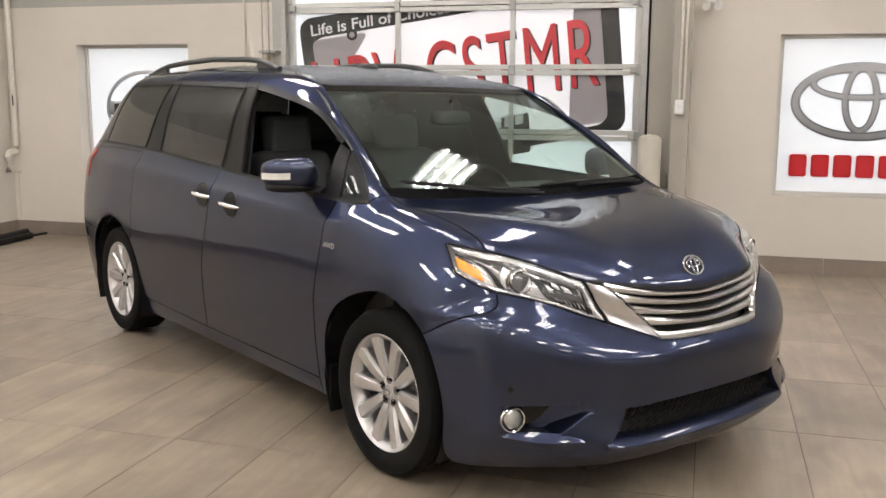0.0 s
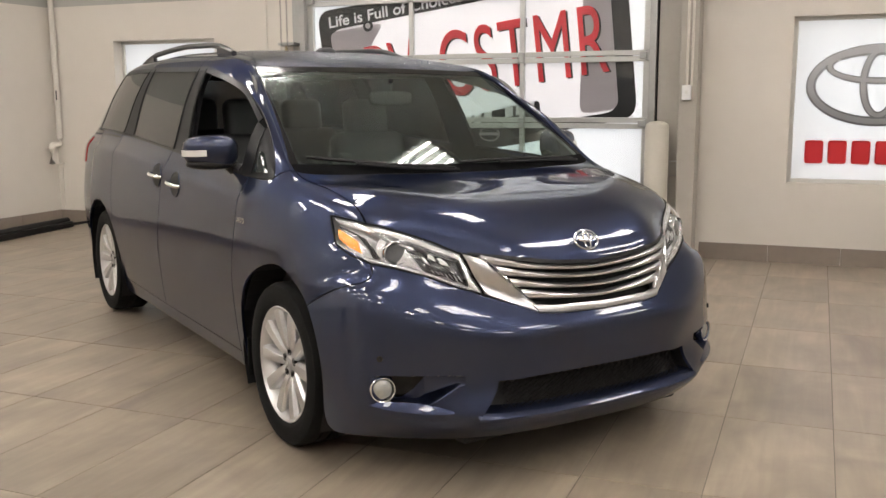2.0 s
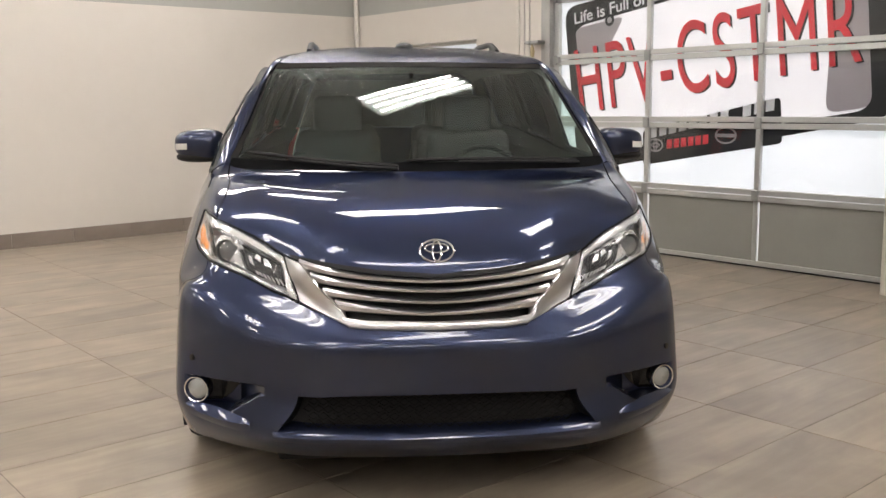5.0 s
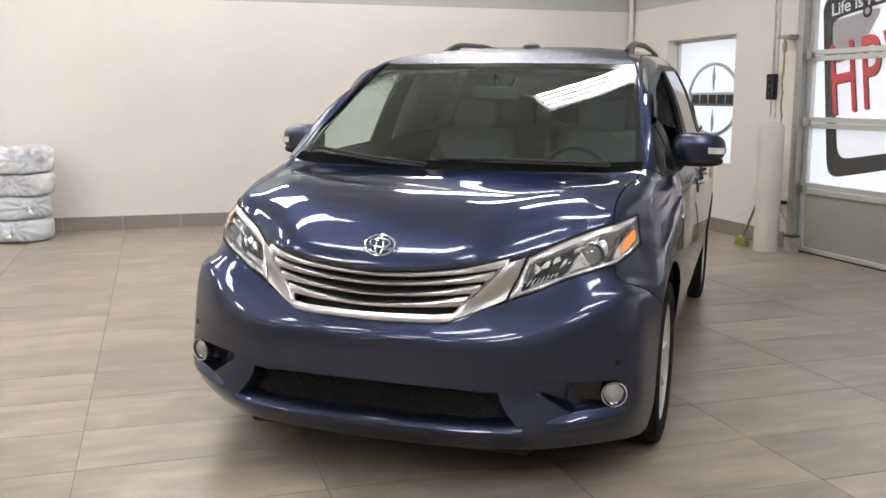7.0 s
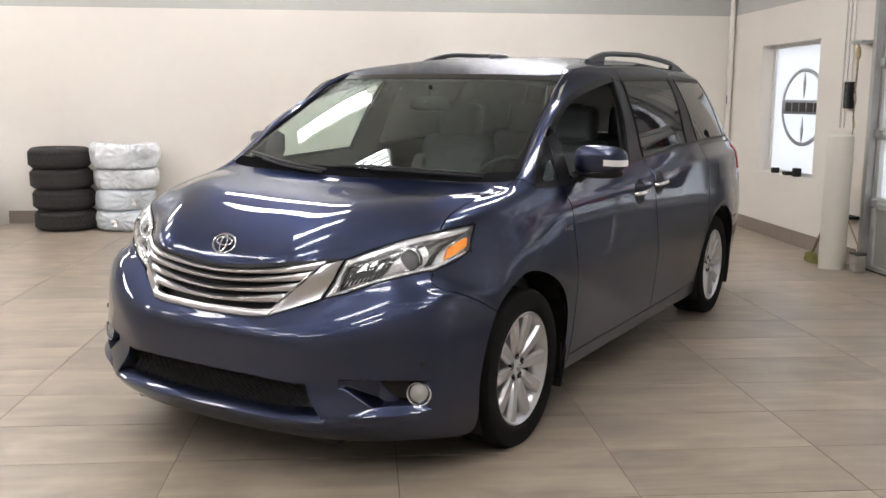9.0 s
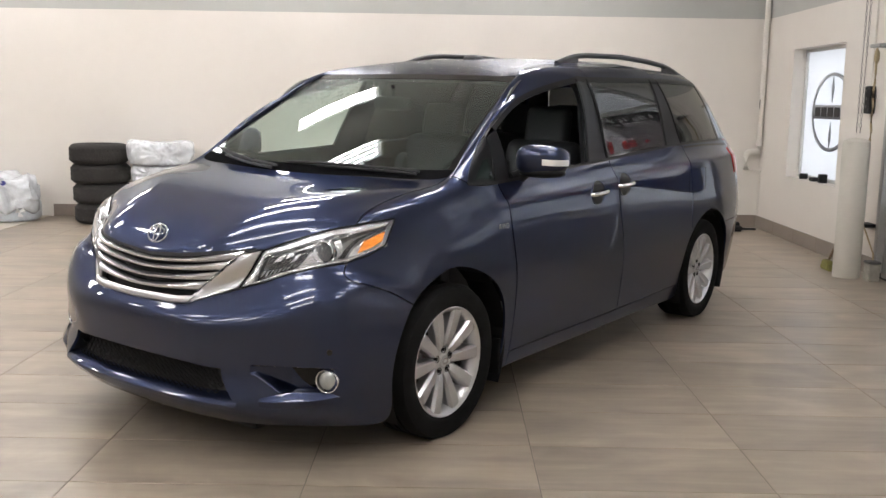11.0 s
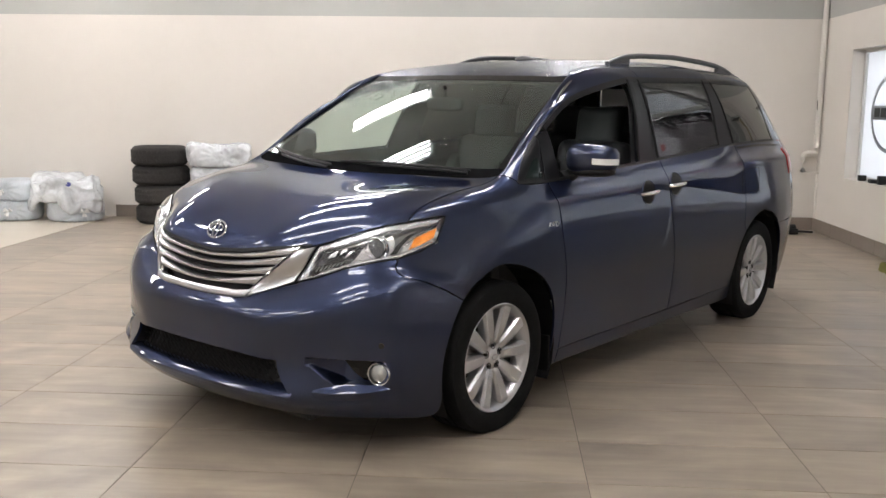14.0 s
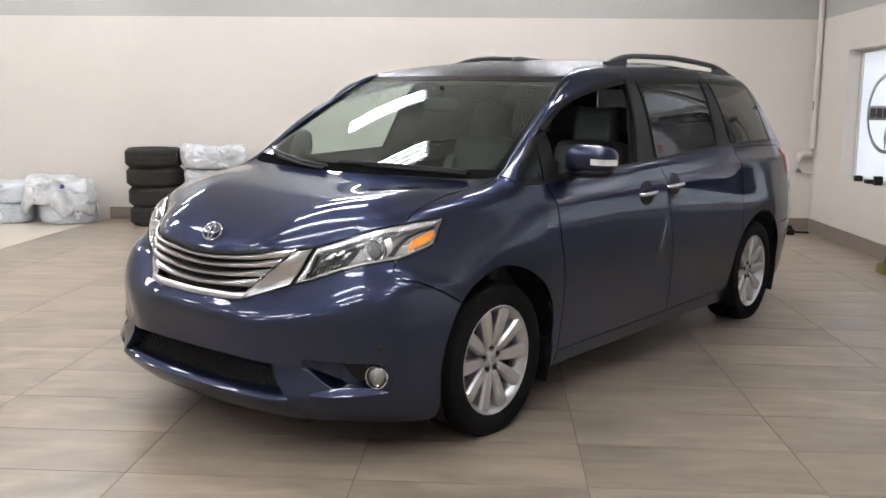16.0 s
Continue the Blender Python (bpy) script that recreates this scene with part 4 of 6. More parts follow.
# headlamps: lines of the lens foot and top, from the grille outwards
LAMP_LOW = [(.470, -.780, .717), (.56, -.742, .748), (.650, -.690, .785), (.735, -.625, .810), (.809, -.542, .828), (.855, -.455, .855), (.880, -.385, .890)]
LAMP_TOP = [(.523, -.708, .864), (.586, -.640, .898), (.642, -.588, .921), (.715, -.522, .943), (.790, -.460, .971), (.828, -.385, .981), (.853, -.295, .984)]


def lamp_put(s):
    """Place on the lens: u outwards along it, v from its foot to its top."""
    def put(u, v):
        f = min(max(u, 0), 1) * 6
        i = min(int(f), 5)
        a = Vector(LAMP_LOW[i]).lerp(Vector(LAMP_LOW[i + 1]), f - i)
        b = Vector(LAMP_TOP[i]).lerp(Vector(LAMP_TOP[i + 1]), f - i)
        c = a.lerp(b, v)
        c.x *= s
        p, n, _, _ = TREE.find_nearest(c)
        return p, (n if n.y < 0 else -n)
    return put


for s in (1, -1):
    lamp = empty("headlamp", Matrix.Identity(4))
    lamp.parent = van
    L = lamp_put(s)
    skin_piece("lens", {"headlamp"}, LENS, lamp, "clear lens", gap=0.001, thick=0.003, side=s).visible_shadow = False
    skin_piece("bowl", {"headlamp"}, SATIN_CHROME, lamp, push=-0.055, gap=-0.006, flange=-0.05, side=s)
    skin_piece("lamp_seal", {"headlamp"}, DARK, lamp, push=-0.070, gap=-0.012, flange=-0.066, side=s)
    rim = [L(k / 24, 0.0)[0] for k in range(25)] + [L(1.0, v)[0] for v in (.25, .5, .75)] + [L(1 - k / 24, 1.0)[0] for k in range(25)] + [L(0.0, v)[0] for v in (.75, .5, .25)]
    part("gasket", tube(rim, .0036, 6, closed=True), SEAL, lamp, "black rubber gasket")
    part("top_strip", patch([(.03, .95), (.12, .985), (.5, .985), (.97, .97)], [(.05, .76), (.14, .77), (.5, .75), (.93, .80)], L, 28, 5, -0.010, 0.02, 0.006), REFLECTOR, lamp, "white-bright reflector strip", smooth=True)
    part("bottom_strip", patch([(.03, .075), (.3, .095), (.60, .10), (.95, .12)], [(.03, .02), (.3, .02), (.60, .02), (.97, .03)], L, 28, 4, -0.008, 0.012, 0.004), REFLECTOR, lamp, smooth=True)
    part("inner_strip", patch([(.012, .03), (.012, .5), (.02, .95)], [(.075, .07), (.055, .5), (.055, .95)], L, 16, 4, -0.008, 0.012, 0.004), REFLECTOR, lamp, smooth=True)
    part("dark_cell", patch([(.085, .11), (.068, .45), (.075, .72), (.16, .755)], [(.365, .125), (.40, .45), (.43, .60), (.47, .735)], L, 18, 8, -0.030, 0.01, -0.008), LAMP_DARK, lamp, "smoked inner cell", smooth=True)
    part("projector_panel", patch([(.375, .12), (.41, .45), (.44, .62)], [(.63, .12), (.62, .45), (.585, .68)], L, 14, 8, -0.026, 0.012, -0.006), REFLECTOR, lamp, smooth=True)
    part("dark_blade", patch([(.615, .13), (.635, .38), (.70, .60), (.82, .70), (.95, .74)], [(.655, .13), (.675, .36), (.735, .54), (.83, .635), (.955, .68)], L, 24, 4, -0.014, 0.012), LAMP_DARK, lamp, smooth=True)
    part("outer_reflector", patch([(.68, .12), (.70, .34), (.76, .50)], [(.80, .12), (.79, .34), (.80, .56)], L, 12, 5, -0.020, 0.012, 0.004), REFLECTOR, lamp, smooth=True)
    part("turn_signal", patch([(.745, .16), (.80, .19), (.88, .22), (.955, .26)], [(.765, .45), (.81, .51), (.88, .57), (.950, .60)], L, 16, 6, -0.010, 0.012, 0.002), AMBER, lamp, "amber turn signal", smooth=True)
    part("bright_rule", patch([(.70, .40), (.78, .56), (.86, .635), (.955, .675)], [(.715, .37), (.79, .52), (.865, .60), (.96, .64)], L, 18, 3, -0.010, 0.012, 0.002), CHROME, lamp, smooth=True)
    look_n = Vector((s * 0.30, -0.95, 0.05)).normalized()
    p, n = L(.505, .42)
    m = facing(p - n * .030, look_n) @ Matrix.Rotation(radians(90), 4, "Z")
    part("projector_ring", spin([(0.02, .038), (-.012, .040), (-.018, .043), (-.012, .047), (.02, .049)], 36, "x"), CHROME, lamp, smooth=True, m=m)
    part("projector_lens", spin([(.006, .039), (-.006, .034), (-.013, .020), (-.016, .001)], 32, "x"), PROJECTOR, lamp, smooth=True, m=m)
    part("eyelid", patch([(.39, .60), (.47, .62), (.54, .66)], [(.385, .55), (.47, .575), (.545, .615)], L, 12, 4, -0.012, 0.015, 0.002), REFLECTOR, lamp, smooth=True)
    # bright facets and a fan of ribs inside the smoked cell
    for foot, top in (([(.150, .50), (.215, .47)], [(.190, .66), (.225, .62)]), ([(.245, .50), (.300, .52)], [(.250, .64), (.285, .66)]), ([(.300, .34), (.335, .37)], [(.325, .50), (.350, .50)])):
        part("facet", patch(foot, top, L, 5, 4, -0.024, 0.008, 0.002), REFLECTOR, lamp, smooth=True)
    for k in range(7):
        u = .105 + .030 * k
        part("rib", patch([(u, .16), (u + .012, .30 - .012 * k)], [(u + .010, .16), (u + .022, .30 - .012 * k)], L, 4, 3, -0.026, 0.006, 0.002), SATIN_CHROME, lamp)

# fog lamps in their pockets
for s in (1, -1):
    fog = empty("fog_lamp", Matrix.Identity(4))
    fog.parent = van
    # Black patch: partly the lamp's bezel, partly shade put into the colour.
    part("pocket_shade", patch(mirrored([(.690, .430), (.75, .434), (.80, .435), (.842, .434)], s), mirrored([(.700, .424), (.742, .375), (.78, .346), (.842, .347)], s), in_hollow, 30, 10, 0.003, 0.004), GLOSS_BLACK, fog, "black patch for bezel and shade round the lamp")
    bm = bmesh.new()
    rows = []
    for k in range(25):
        f = k / 24
        x = .640 + .250 * f
        p, n = on_front(s * x, .306 + .026 * f ** 2)
        w = math.sin(math.pi * (.05 + .94 * f)) ** .6
        rows.append([bm.verts.new(p + q) for q in (Vector((0, 0, .034 * w)) - n * .004, Vector((0, 0, .014 * w)) + n * .010 * w, Vector((0, 0, .002)) + n * .016 * w, Vector((0, 0, -.008)) + n * .013 * w, Vector((0, 0, -.030)) - n * .003)])
    for a, b in zip(rows, rows[1:]):
        for i in range(4):
            bm.faces.new((a[i], a[i + 1], b[i + 1], b[i]) if s < 0 else (a[i + 1], a[i], b[i], b[i + 1]))
    part("ledge", bm, PAINT, fog, smooth=True)
    p, n = in_hollow(s * .834, .389)
    p = p + Vector((s * .018, -.005, 0))
    ln = Vector((s * 0.30, -0.95, 0.0)).normalized()
    m = facing(p, ln) @ Matrix.Rotation(radians(90), 4, "Z")
    part("ring", spin([(.03, .047), (-.010, .049), (-.016, .046), (-.014, .042), (.03, .040)], 36, "x"), CHROME, fog, smooth=True, m=m)
    part("bulb_glass", spin([(.008, .0405), (-.006, .036), (-.014, .023), (-.017, .001)], 32, "x"), FOG_GLASS, fog, smooth=True, m=m)
    part("sensor", spin([(.004, .011), (-.004, .011), (-.005, .001)], 20, "x"), DARK, fog, smooth=True, m=facing(on_front(s * .855, .505, 0.001)[0], on_front(s * .855, .505)[1]) @ Matrix.Rotation(radians(90), 4, "Z"))

# black valance, floor pan and wheel wells
part("valance", box((-.56, -.79, .150), (.56, -.45, .24), .02), DARK, van)
part("floor_pan", box((-.86, .40, .215), (.86, 2.62, .30), .01), DARK, van)
# Unseen shield, added so less light reaches the floor under the nose.
part("splash_shield", box((-.60, -.72, .170), (.60, .46, .195), .006), DARK, van)
part("engine_block", box((-.42, -.60, .25), (.42, .10, .84), .03), DARK, van)
for s in (1, -1):
    for y in (0, 3.005):
        bm = bmesh.new()
        rings = [[bm.verts.new((s * x, y + (.425 if y < 1 else .420) * math.cos(a), .345 + (.425 if y < 1 else .420) * math.sin(a))) for x in (.55, .955)] for a in [math.pi * (k / 20 * 1.3 - .15) for k in range(21)]]
        for a, b in zip(rings, rings[1:]):
            bm.faces.new((a[0], a[1], b[1], b[0]))
        bm.faces.new([r[0] for r in rings])
        part("wheel_well", bm, DARK, van)
        fx, fy = (.93, .392) if y < 1 else (.905, .385)
        part("mud_flap", box((min(s * (fx - .16), s * (fx + .014)), y + fy, .165), (max(s * (fx - .16), s * (fx + .014)), y + fy + .014, .36), .004), RUBBER, van, "black rubber mud flap")

# wheels: ten broad spokes on each alloy
wheel_parts = {}


def wheel(x, y, s):
    w = empty("wheel", pose(s * x, y, 0.343, 0, 0, 0 if s > 0 else 180))
    w.parent = van
    R = 0.342

    def keep(name, make, material, smooth=True, m=None, label=""):
        if name not in wheel_parts:
            wheel_parts[name] = mesh_of(name, make(), material, smooth)
        ob = new(name, wheel_parts[name])
        ob.parent = w
        if m is not None:
            ob.matrix_basis = m
        return tagged(ob, label)

    def tyre():
        prof = [(-0.10, .238), (-0.112, .262), (-0.118, .30), (-0.108, R - 0.012), (-0.085, R)]
        for x in (-.045, 0, .045):
            prof += [(x - .006, R), (x - .004, R - .007), (x + .004, R - .007), (x + .006, R)]
        prof += [(0.085, R), (0.108, R - 0.012), (0.117, .30), (0.113, .265), (0.110, .255), (0.104, .247), (0.100, .240)]
        return spin(prof, 72)

    keep("tyre", tyre, RUBBER)
    keep("rim", lambda: spin([(-0.10, 0.236), (0.03, 0.212), (0.075, 0.224), (0.094, 0.2435), (0.102, 0.2445), (0.104, 0.2405), (0.098, 0.233), (0.082, 0.220), (0.03, 0.200), (-0.10, 0.222)], 72), SATIN)

    def spoke():
        bm = bmesh.new()
        rows = []
        for r, top, foot, x in ((.058, .0135, .0190, .070), (.074, .0160, .0245, .078), (.092, .0178, .0265, .082), (.12, .0200, .0290, .087), (.17, .0228, .0320, .093), (.215, .0250, .0345, .096), (.234, .0262, .0360, .094)):
            half = [(x - .050, foot), (x - .018, foot * .98), (x - .013, foot * .93), (x - .0015, top), (x, top * .90), (x, top * .3)]
            rows.append([bm.verts.new((h, -w, r)) for h, w in half] + [bm.verts.new((h, w, r)) for h, w in half[::-1]])
        for a, b in zip(rows, rows[1:]):
            for i in range(12):
                bm.faces.new((a[i], a[(i + 1) % 12], b[(i + 1) % 12], b[i]))
        bm.faces.new(rows[0])
        bm.faces.new(rows[-1][::-1])
        return bm

    for k in range(10):
        keep("spoke", spoke, SATIN, False, m=Matrix.Rotation(radians(36 * k + 18), 4, "X"))
    keep("hub", lambda: spin([(.0, .072), (.058, .070), (.068, .060), (.070, .034), (.072, .030), (.076, .028), (.078, .001)], 40), SATIN)
    for k in range(5):
        a = radians(72 * k + 90)
        keep("wheel_nut", lambda: spin([(.060, .0165), (.0722, .0165), (.0722, .0140), (.062, .0135), (.062, .009), (.071, .0085), (.071, .0005)], 12), DARK, m=pose(0, .0505 * math.cos(a), .0505 * math.sin(a)))
    keep("brake_disc", lambda: spin([(.026, .05), (.026, .140), (.036, .140), (.036, .05)], 40), BRAKE)
    keep("hub_badge", lambda: ring(0, 0, .020, .014, .0035, -.004, 0, 24), CHROME, m=pose(.079, 0, 0, 0, 0, 90))
    # Dark disc close behind the spokes, standing in for shade in the gaps.
    keep("shade_disc", lambda: spin([(.028, .02), (.034, .199), (-.03, .203), (-.03, .02)], 40), DARK)
    return w


for s in (1, -1):
    for x, y in ((.854, -.030), (.842, 2.992)):
        wheel(x, y, s)


# door mirrors
def superball(cx, cy, cz, rx, ry, rz, px=2.6, n=28, m=18):
    bm = bmesh.new()
    sg = lambda v, e: math.copysign(abs(v) ** e, v)
    rows = []
    for i in range(1, m):
        v = math.pi * (i / m - .5)
        rows.append([bm.verts.new((cx + rx * sg(math.cos(v), 2 / px) * sg(math.cos(u), 2 / px), cy + ry * sg(math.cos(v), 2 / px) * sg(math.sin(u), 2 / px), cz + rz * sg(math.sin(v), 2 / px))) for u in [2 * math.pi * k / n for k in range(n)]])
    lo, hi = bm.verts.new((cx, cy, cz - rz)), bm.verts.new((cx, cy, cz + rz))
    for a, b in zip(rows, rows[1:]):
        for k in range(n):
            bm.faces.new((a[k], a[(k + 1) % n], b[(k + 1) % n], b[k]))
    for k in range(n):
        bm.faces.new((rows[0][(k + 1) % n], rows[0][k], lo))
        bm.faces.new((rows[-1][k], rows[-1][(k + 1) % n], hi))
    return bm


for s in (1, -1):
    mir = empty("door_mirror", pose(s * 1.018, .600, 1.198, 0, 0, s * 16))
    mir.parent = van
    bm = superball(0, 0, 0, .123, .086, .074, 3.0)
    for v in bm.verts:
        if v.co.y > .045:
            v.co.y = .045 + (v.co.y - .045) * .25
        f = (s * v.co.x + .126) / .252
        v.co.z *= 1.06 - .18 * f
        v.co.y += .03 * f * f
    part("housing", bm, PAINT, mir, smooth=True)
    bm = superball(0, .006, -.058, .110, .076, .026, 2.6)
    part("lower_shell", bm, DARK, mir, smooth=True)
    part("mirror_glass", box((-.098, .056, -.05), (.098, .062, .05), .006), MIRROR, mir)
    bm = bmesh.new()
    rows = []
    for k in range(9):
        t = k / 8
        x = s * (.020 + .106 * t)
        y = -.0880 + .094 * t ** 3.2
        rows.append([bm.verts.new((x, y, z)) for z in (-.020 - .004 * t, -.010, .002, .008 - .004 * t)])
    for a, b in zip(rows, rows[1:]):
        for i in range(3):
            bm.faces.new((a[i], a[i + 1], b[i + 1], b[i]))
    part("indicator", bm, INDICATOR, mir, "white turn indicator strip", smooth=True)
    part("arm", tube([(-s * .075, .01, -.055), (-s * .11, .0, -.085), (-s * .135, -.02, -.10)], [.03, .034, .04], 12), DARK, mir, smooth=True)

def net_line(r, columns, n=5):
    """A smooth line in y and z through points of the net."""
    pts = [(NET[(r, c)].y, NET[(r, c)].z) for c in columns]
    pts = [pts[0]] + pts + [pts[-1]]
    out = []
    for a, b, c, d in zip(pts, pts[1:], pts[2:], pts[3:]):
        for k in range(n):
            t = k / n
            out.append(tuple(.5 * (2 * b[i] + (c[i] - a[i]) * t + (2 * a[i] - 5 * b[i] + 4 * c[i] - d[i]) * t * t + (3 * b[i] - a[i] - 3 * c[i] + d[i]) * t ** 3) for i in (0, 1)))
    return out + [pts[-1]]


# sail panel, window frames and belt mouldings
for s in (1, -1):
    P = side_put(s)
    part("mirror_sail", patch([(.335, 1.104), (.358, 1.20), (.397, 1.300)], [(.455, 1.112), (.456, 1.21), (.470, 1.328)], P, 14, 6, 0.004, 0.012), POST_BLACK, van)
    part("quarter_glass", patch([(.215, 1.118), (.250, 1.150), (.300, 1.195)], [(.322, 1.118), (.326, 1.160), (.332, 1.205)], P, 10, 6, 0.003, 0.006), QUARTER_GLASS, van, "small dark green glass")
    belt = net_line("r6", [8, 9, "9b", 10, 11, 12, 13, 14, 15])
    part("belt_moulding", patch([(y, z + .007) for y, z in belt], [(y, z - .007) for y, z in belt], P, 60, 3, 0.004, 0.008), DARK, van, "black belt moulding under the windows")
    head = [q for q in net_line("w2", [9, "9b", 10, 11, 12, 13, 14, 15], 8) if q[0] > .46]
    part("window_top_frame", patch([(y, z + .012 * ease((y - .5) / .8)) for y, z in head], [(y + .006, z - .016) for y, z in head], P, 80, 4, 0.003, 0.006), POST_BLACK, van)
    for c in (10, 11, 12, 13):
        a = [(NET[(r, c)].y, NET[(r, c)].z) for r in ("r6", "wm", "w2")]
        part("window_seal", patch([(y - .010, z) for y, z in a], [(y + .010, z) for y, z in a], P, 16, 3, 0.0035, 0.008), SEAL, van)
    a = [(NET[(r, 15)].y, NET[(r, 15)].z) for r in ("r6", "wm", "w2")]
    part("rear_glass_edge", patch([(y + .006, z) for y, z in a], [(y - .028, z) for y, z in a], P, 20, 3, 0.003, 0.006), GLOSS_BLACK, van)
    part("door_track", patch([(2.64, 1.196), (3.0, 1.202), (3.56, 1.192)], [(2.64, 1.186), (3.0, 1.192), (3.56, 1.182)], P, 30, 3, 0.002, 0.006), DARK, van, "black track of the sliding door")
    for k, (y, z) in enumerate(((1.275, .993), (1.605, 1.018))):
        h = empty("door_handle", Matrix.Identity(4))
        h.parent = van
        p, n = on_side(y, z, s, 0.0)
        # Flat disc; the hollow's shade is put into its dark colour.
        cup_shade = bmesh.new()
        hub = cup_shade.verts.new(on_side(y, z, s, .003)[0])
        loops = [[cup_shade.verts.new(on_side(y + .072 * f * math.cos(a), z + .062 * f * math.sin(a), s, .003)[0]) for a in [2 * math.pi * q / 28 for q in range(28)]] for f in (.35, .7, 1.0)]
        for q in range(28):
            cup_shade.faces.new((hub, loops[0][q], loops[0][(q + 1) % 28]))
            for a, b in zip(loops, loops[1:]):
                cup_shade.faces.new((a[q], b[q], b[(q + 1) % 28], a[(q + 1) % 28]))
        part("cup_shade", cup_shade, DARK, h, "flat dark disc for the shaded recess behind the grip")
        part("cup_lip", tube([on_side(y + .074 * math.cos(a), z + .064 * math.sin(a), s, .001)[0] for a in [2 * math.pi * q / 32 for q in range(32)]], .0035, 6, closed=True), PAINT, h, smooth=True)
        line = [on_side(y + d, z + .055 * d, s, o)[0] for d, o in ((-.092, .004), (-.084, .018), (-.045, .030), (0, .033), (.045, .030), (.084, .018), (.092, .004))]
        grip = tube(line, [.008, .011, .012, .012, .012, .011, .008], 10)
        part("grip", grip, CHROME, h, "chrome grip", smooth=True)
    # maker's marking on the wing
    bm = text_mesh("AWD", .034, .0015, "CENTER", 1.05)
    p, n = on_side(.335, .895, s, 0.003)
    part("badge_letters", bm, CHROME, van, "small chrome letters", m=facing(p, n))
    # roof rails
    rail = empty("roof_rail", Matrix.Identity(4))
    rail.parent = van
    path = []
    for y, up in ((1.55, .000), (1.65, .022), (1.77, .040), (1.92, .047), (2.4, .050), (2.8, .048), (3.05, .041), (3.22, .022), (3.33, .002)):
        p, n = on_top(s * .540, y)
        path.append(p + Vector((0, 0, up)))
    bm = tube(resample(path, 40), .0165, 10)
    part("bar", bm, RAIL, rail, "dark grey roof bar", smooth=True)
    for y0, y1 in ((1.55, 1.79), (3.08, 3.33)):
        a, b = on_top(s * .540, y0)[0], on_top(s * .540, y1)[0]
        bm = bmesh.new()
        lift = .040
        hi = b + Vector((0, 0, lift)) if y0 < 2 else a + Vector((0, 0, lift))
        pts = [a, b, hi]
        f = [bm.verts.new(q + Vector((.013, 0, 0))) for q in pts]
        g = [bm.verts.new(q - Vector((.013, 0, 0))) for q in pts]
        bm.faces.new(f)
        bm.faces.new(g[::-1])
        for i in range(3):
            bm.faces.new((f[i], f[(i + 1) % 3], g[(i + 1) % 3], g[i]))
        part("rail_foot", bm, RAIL, rail)
    # tail lamp on the rear corner
    part("tail_lamp_lens", patch([(3.50, 1.16), (3.52, 1.07), (3.56, .985)], [(3.60, 1.17), (3.66, 1.07), (3.68, .985)], P, 12, 5, 0.006, 0.012, 0.004), RED_LENS, van, "red tail lamp", smooth=True)
# fuel flap on the near flank
flap = [(2.60, 1.055), (2.86, 1.06), (2.875, 1.045), (2.875, .925), (2.86, .91), (2.60, .905), (2.585, .92), (2.585, 1.04)]
part("fuel_flap", tube([on_side(y, z, 1, -0.0005)[0] for y, z in resample(flap + flap[:1], 48)[:-1]], .0022, 5, closed=True), DARK, van)
# roof aerial
p, n = on_top(0, 1.50)
bm = superball(0, 0, 0, .05, .075, .026, 2.2)
part("roof_aerial", bm, RAIL, van, smooth=True, m=Matrix.Translation(p))

# windscreen: black band at the foot and edges, wipers, mirror
def on_screen(u, t, out=0.0):
    return screen_point(u, t) + screen_normal(u, t) * out, screen_normal(u, t)


part("cowl", patch([(-1, .060), (1, .060)], [(-1, -.085), (1, -.085)], on_screen, 44, 5, 0.003, 0.012), COWL, van, "black cowl at the windscreen foot")
part("windscreen_header", patch([(-1, .955), (1, .955)], [(-1, 1.02), (1, 1.02)], on_screen, 40, 4, 0.0015, 0.004), GLOSS_BLACK, van)
for s in (1, -1):
    part("windscreen_edge", patch([(s * .968, .0), (s * .968, 1.0)], [(s * 1.012, .0), (s * 1.012, 1.0)], on_screen, 30, 3, 0.0015, 0.006), GLOSS_BLACK, van)
for line in ([(-.92, .092), (-.66, .060), (-.40, .034), (-.12, .016)], [(-.08, .050), (.14, .058), (.40, .054), (.66, .040), (.84, .022)]):
    wiper = empty("wiper", Matrix.Identity(4))
    wiper.parent = van
    pts = [on_screen(u, t, 0.018)[0] for u, t in resample(line, 18)]
    part("blade", tube(pts, [.004] + [.009] * 16 + [.004], 6), DARK, wiper)
    arm = [on_screen(u, t - .028, 0.026)[0] for u, t in resample(line, 18)][5:]
    part("arm", tube(arm, .007, 6), DARK, wiper)
drops = random.Random(5)
bm = bmesh.new()
for _ in range(1500):
    u = -.95 + abs(drops.gauss(0, .34))
    t = .965 - abs(drops.gauss(0, .13)) - .18 * max(0, -u - .6)
    if u > .9 or t < .4:
        continue
    p, n = on_screen(u, t)
    r = drops.uniform(.0014, .0042)
    q = n.to_track_quat("Z", "Y").to_matrix().to_4x4()
    bmesh.ops.create_icosphere(bm, subdivisions=1, radius=1, matrix=Matrix.Translation(p + n * .0004) @ q @ Matrix.Diagonal((r, r * 1.2, r * .5, 1)))
for _ in range(70):
    p, n = on_screen(drops.uniform(.42, .88), drops.uniform(.14, .30))
    r = drops.uniform(.0016, .0042)
    q = n.to_track_quat("Z", "Y").to_matrix().to_4x4()
    bmesh.ops.create_icosphere(bm, subdivisions=1, radius=1, matrix=Matrix.Translation(p + n * .0004) @ q @ Matrix.Diagonal((r, r * 1.2, r * .5, 1)))
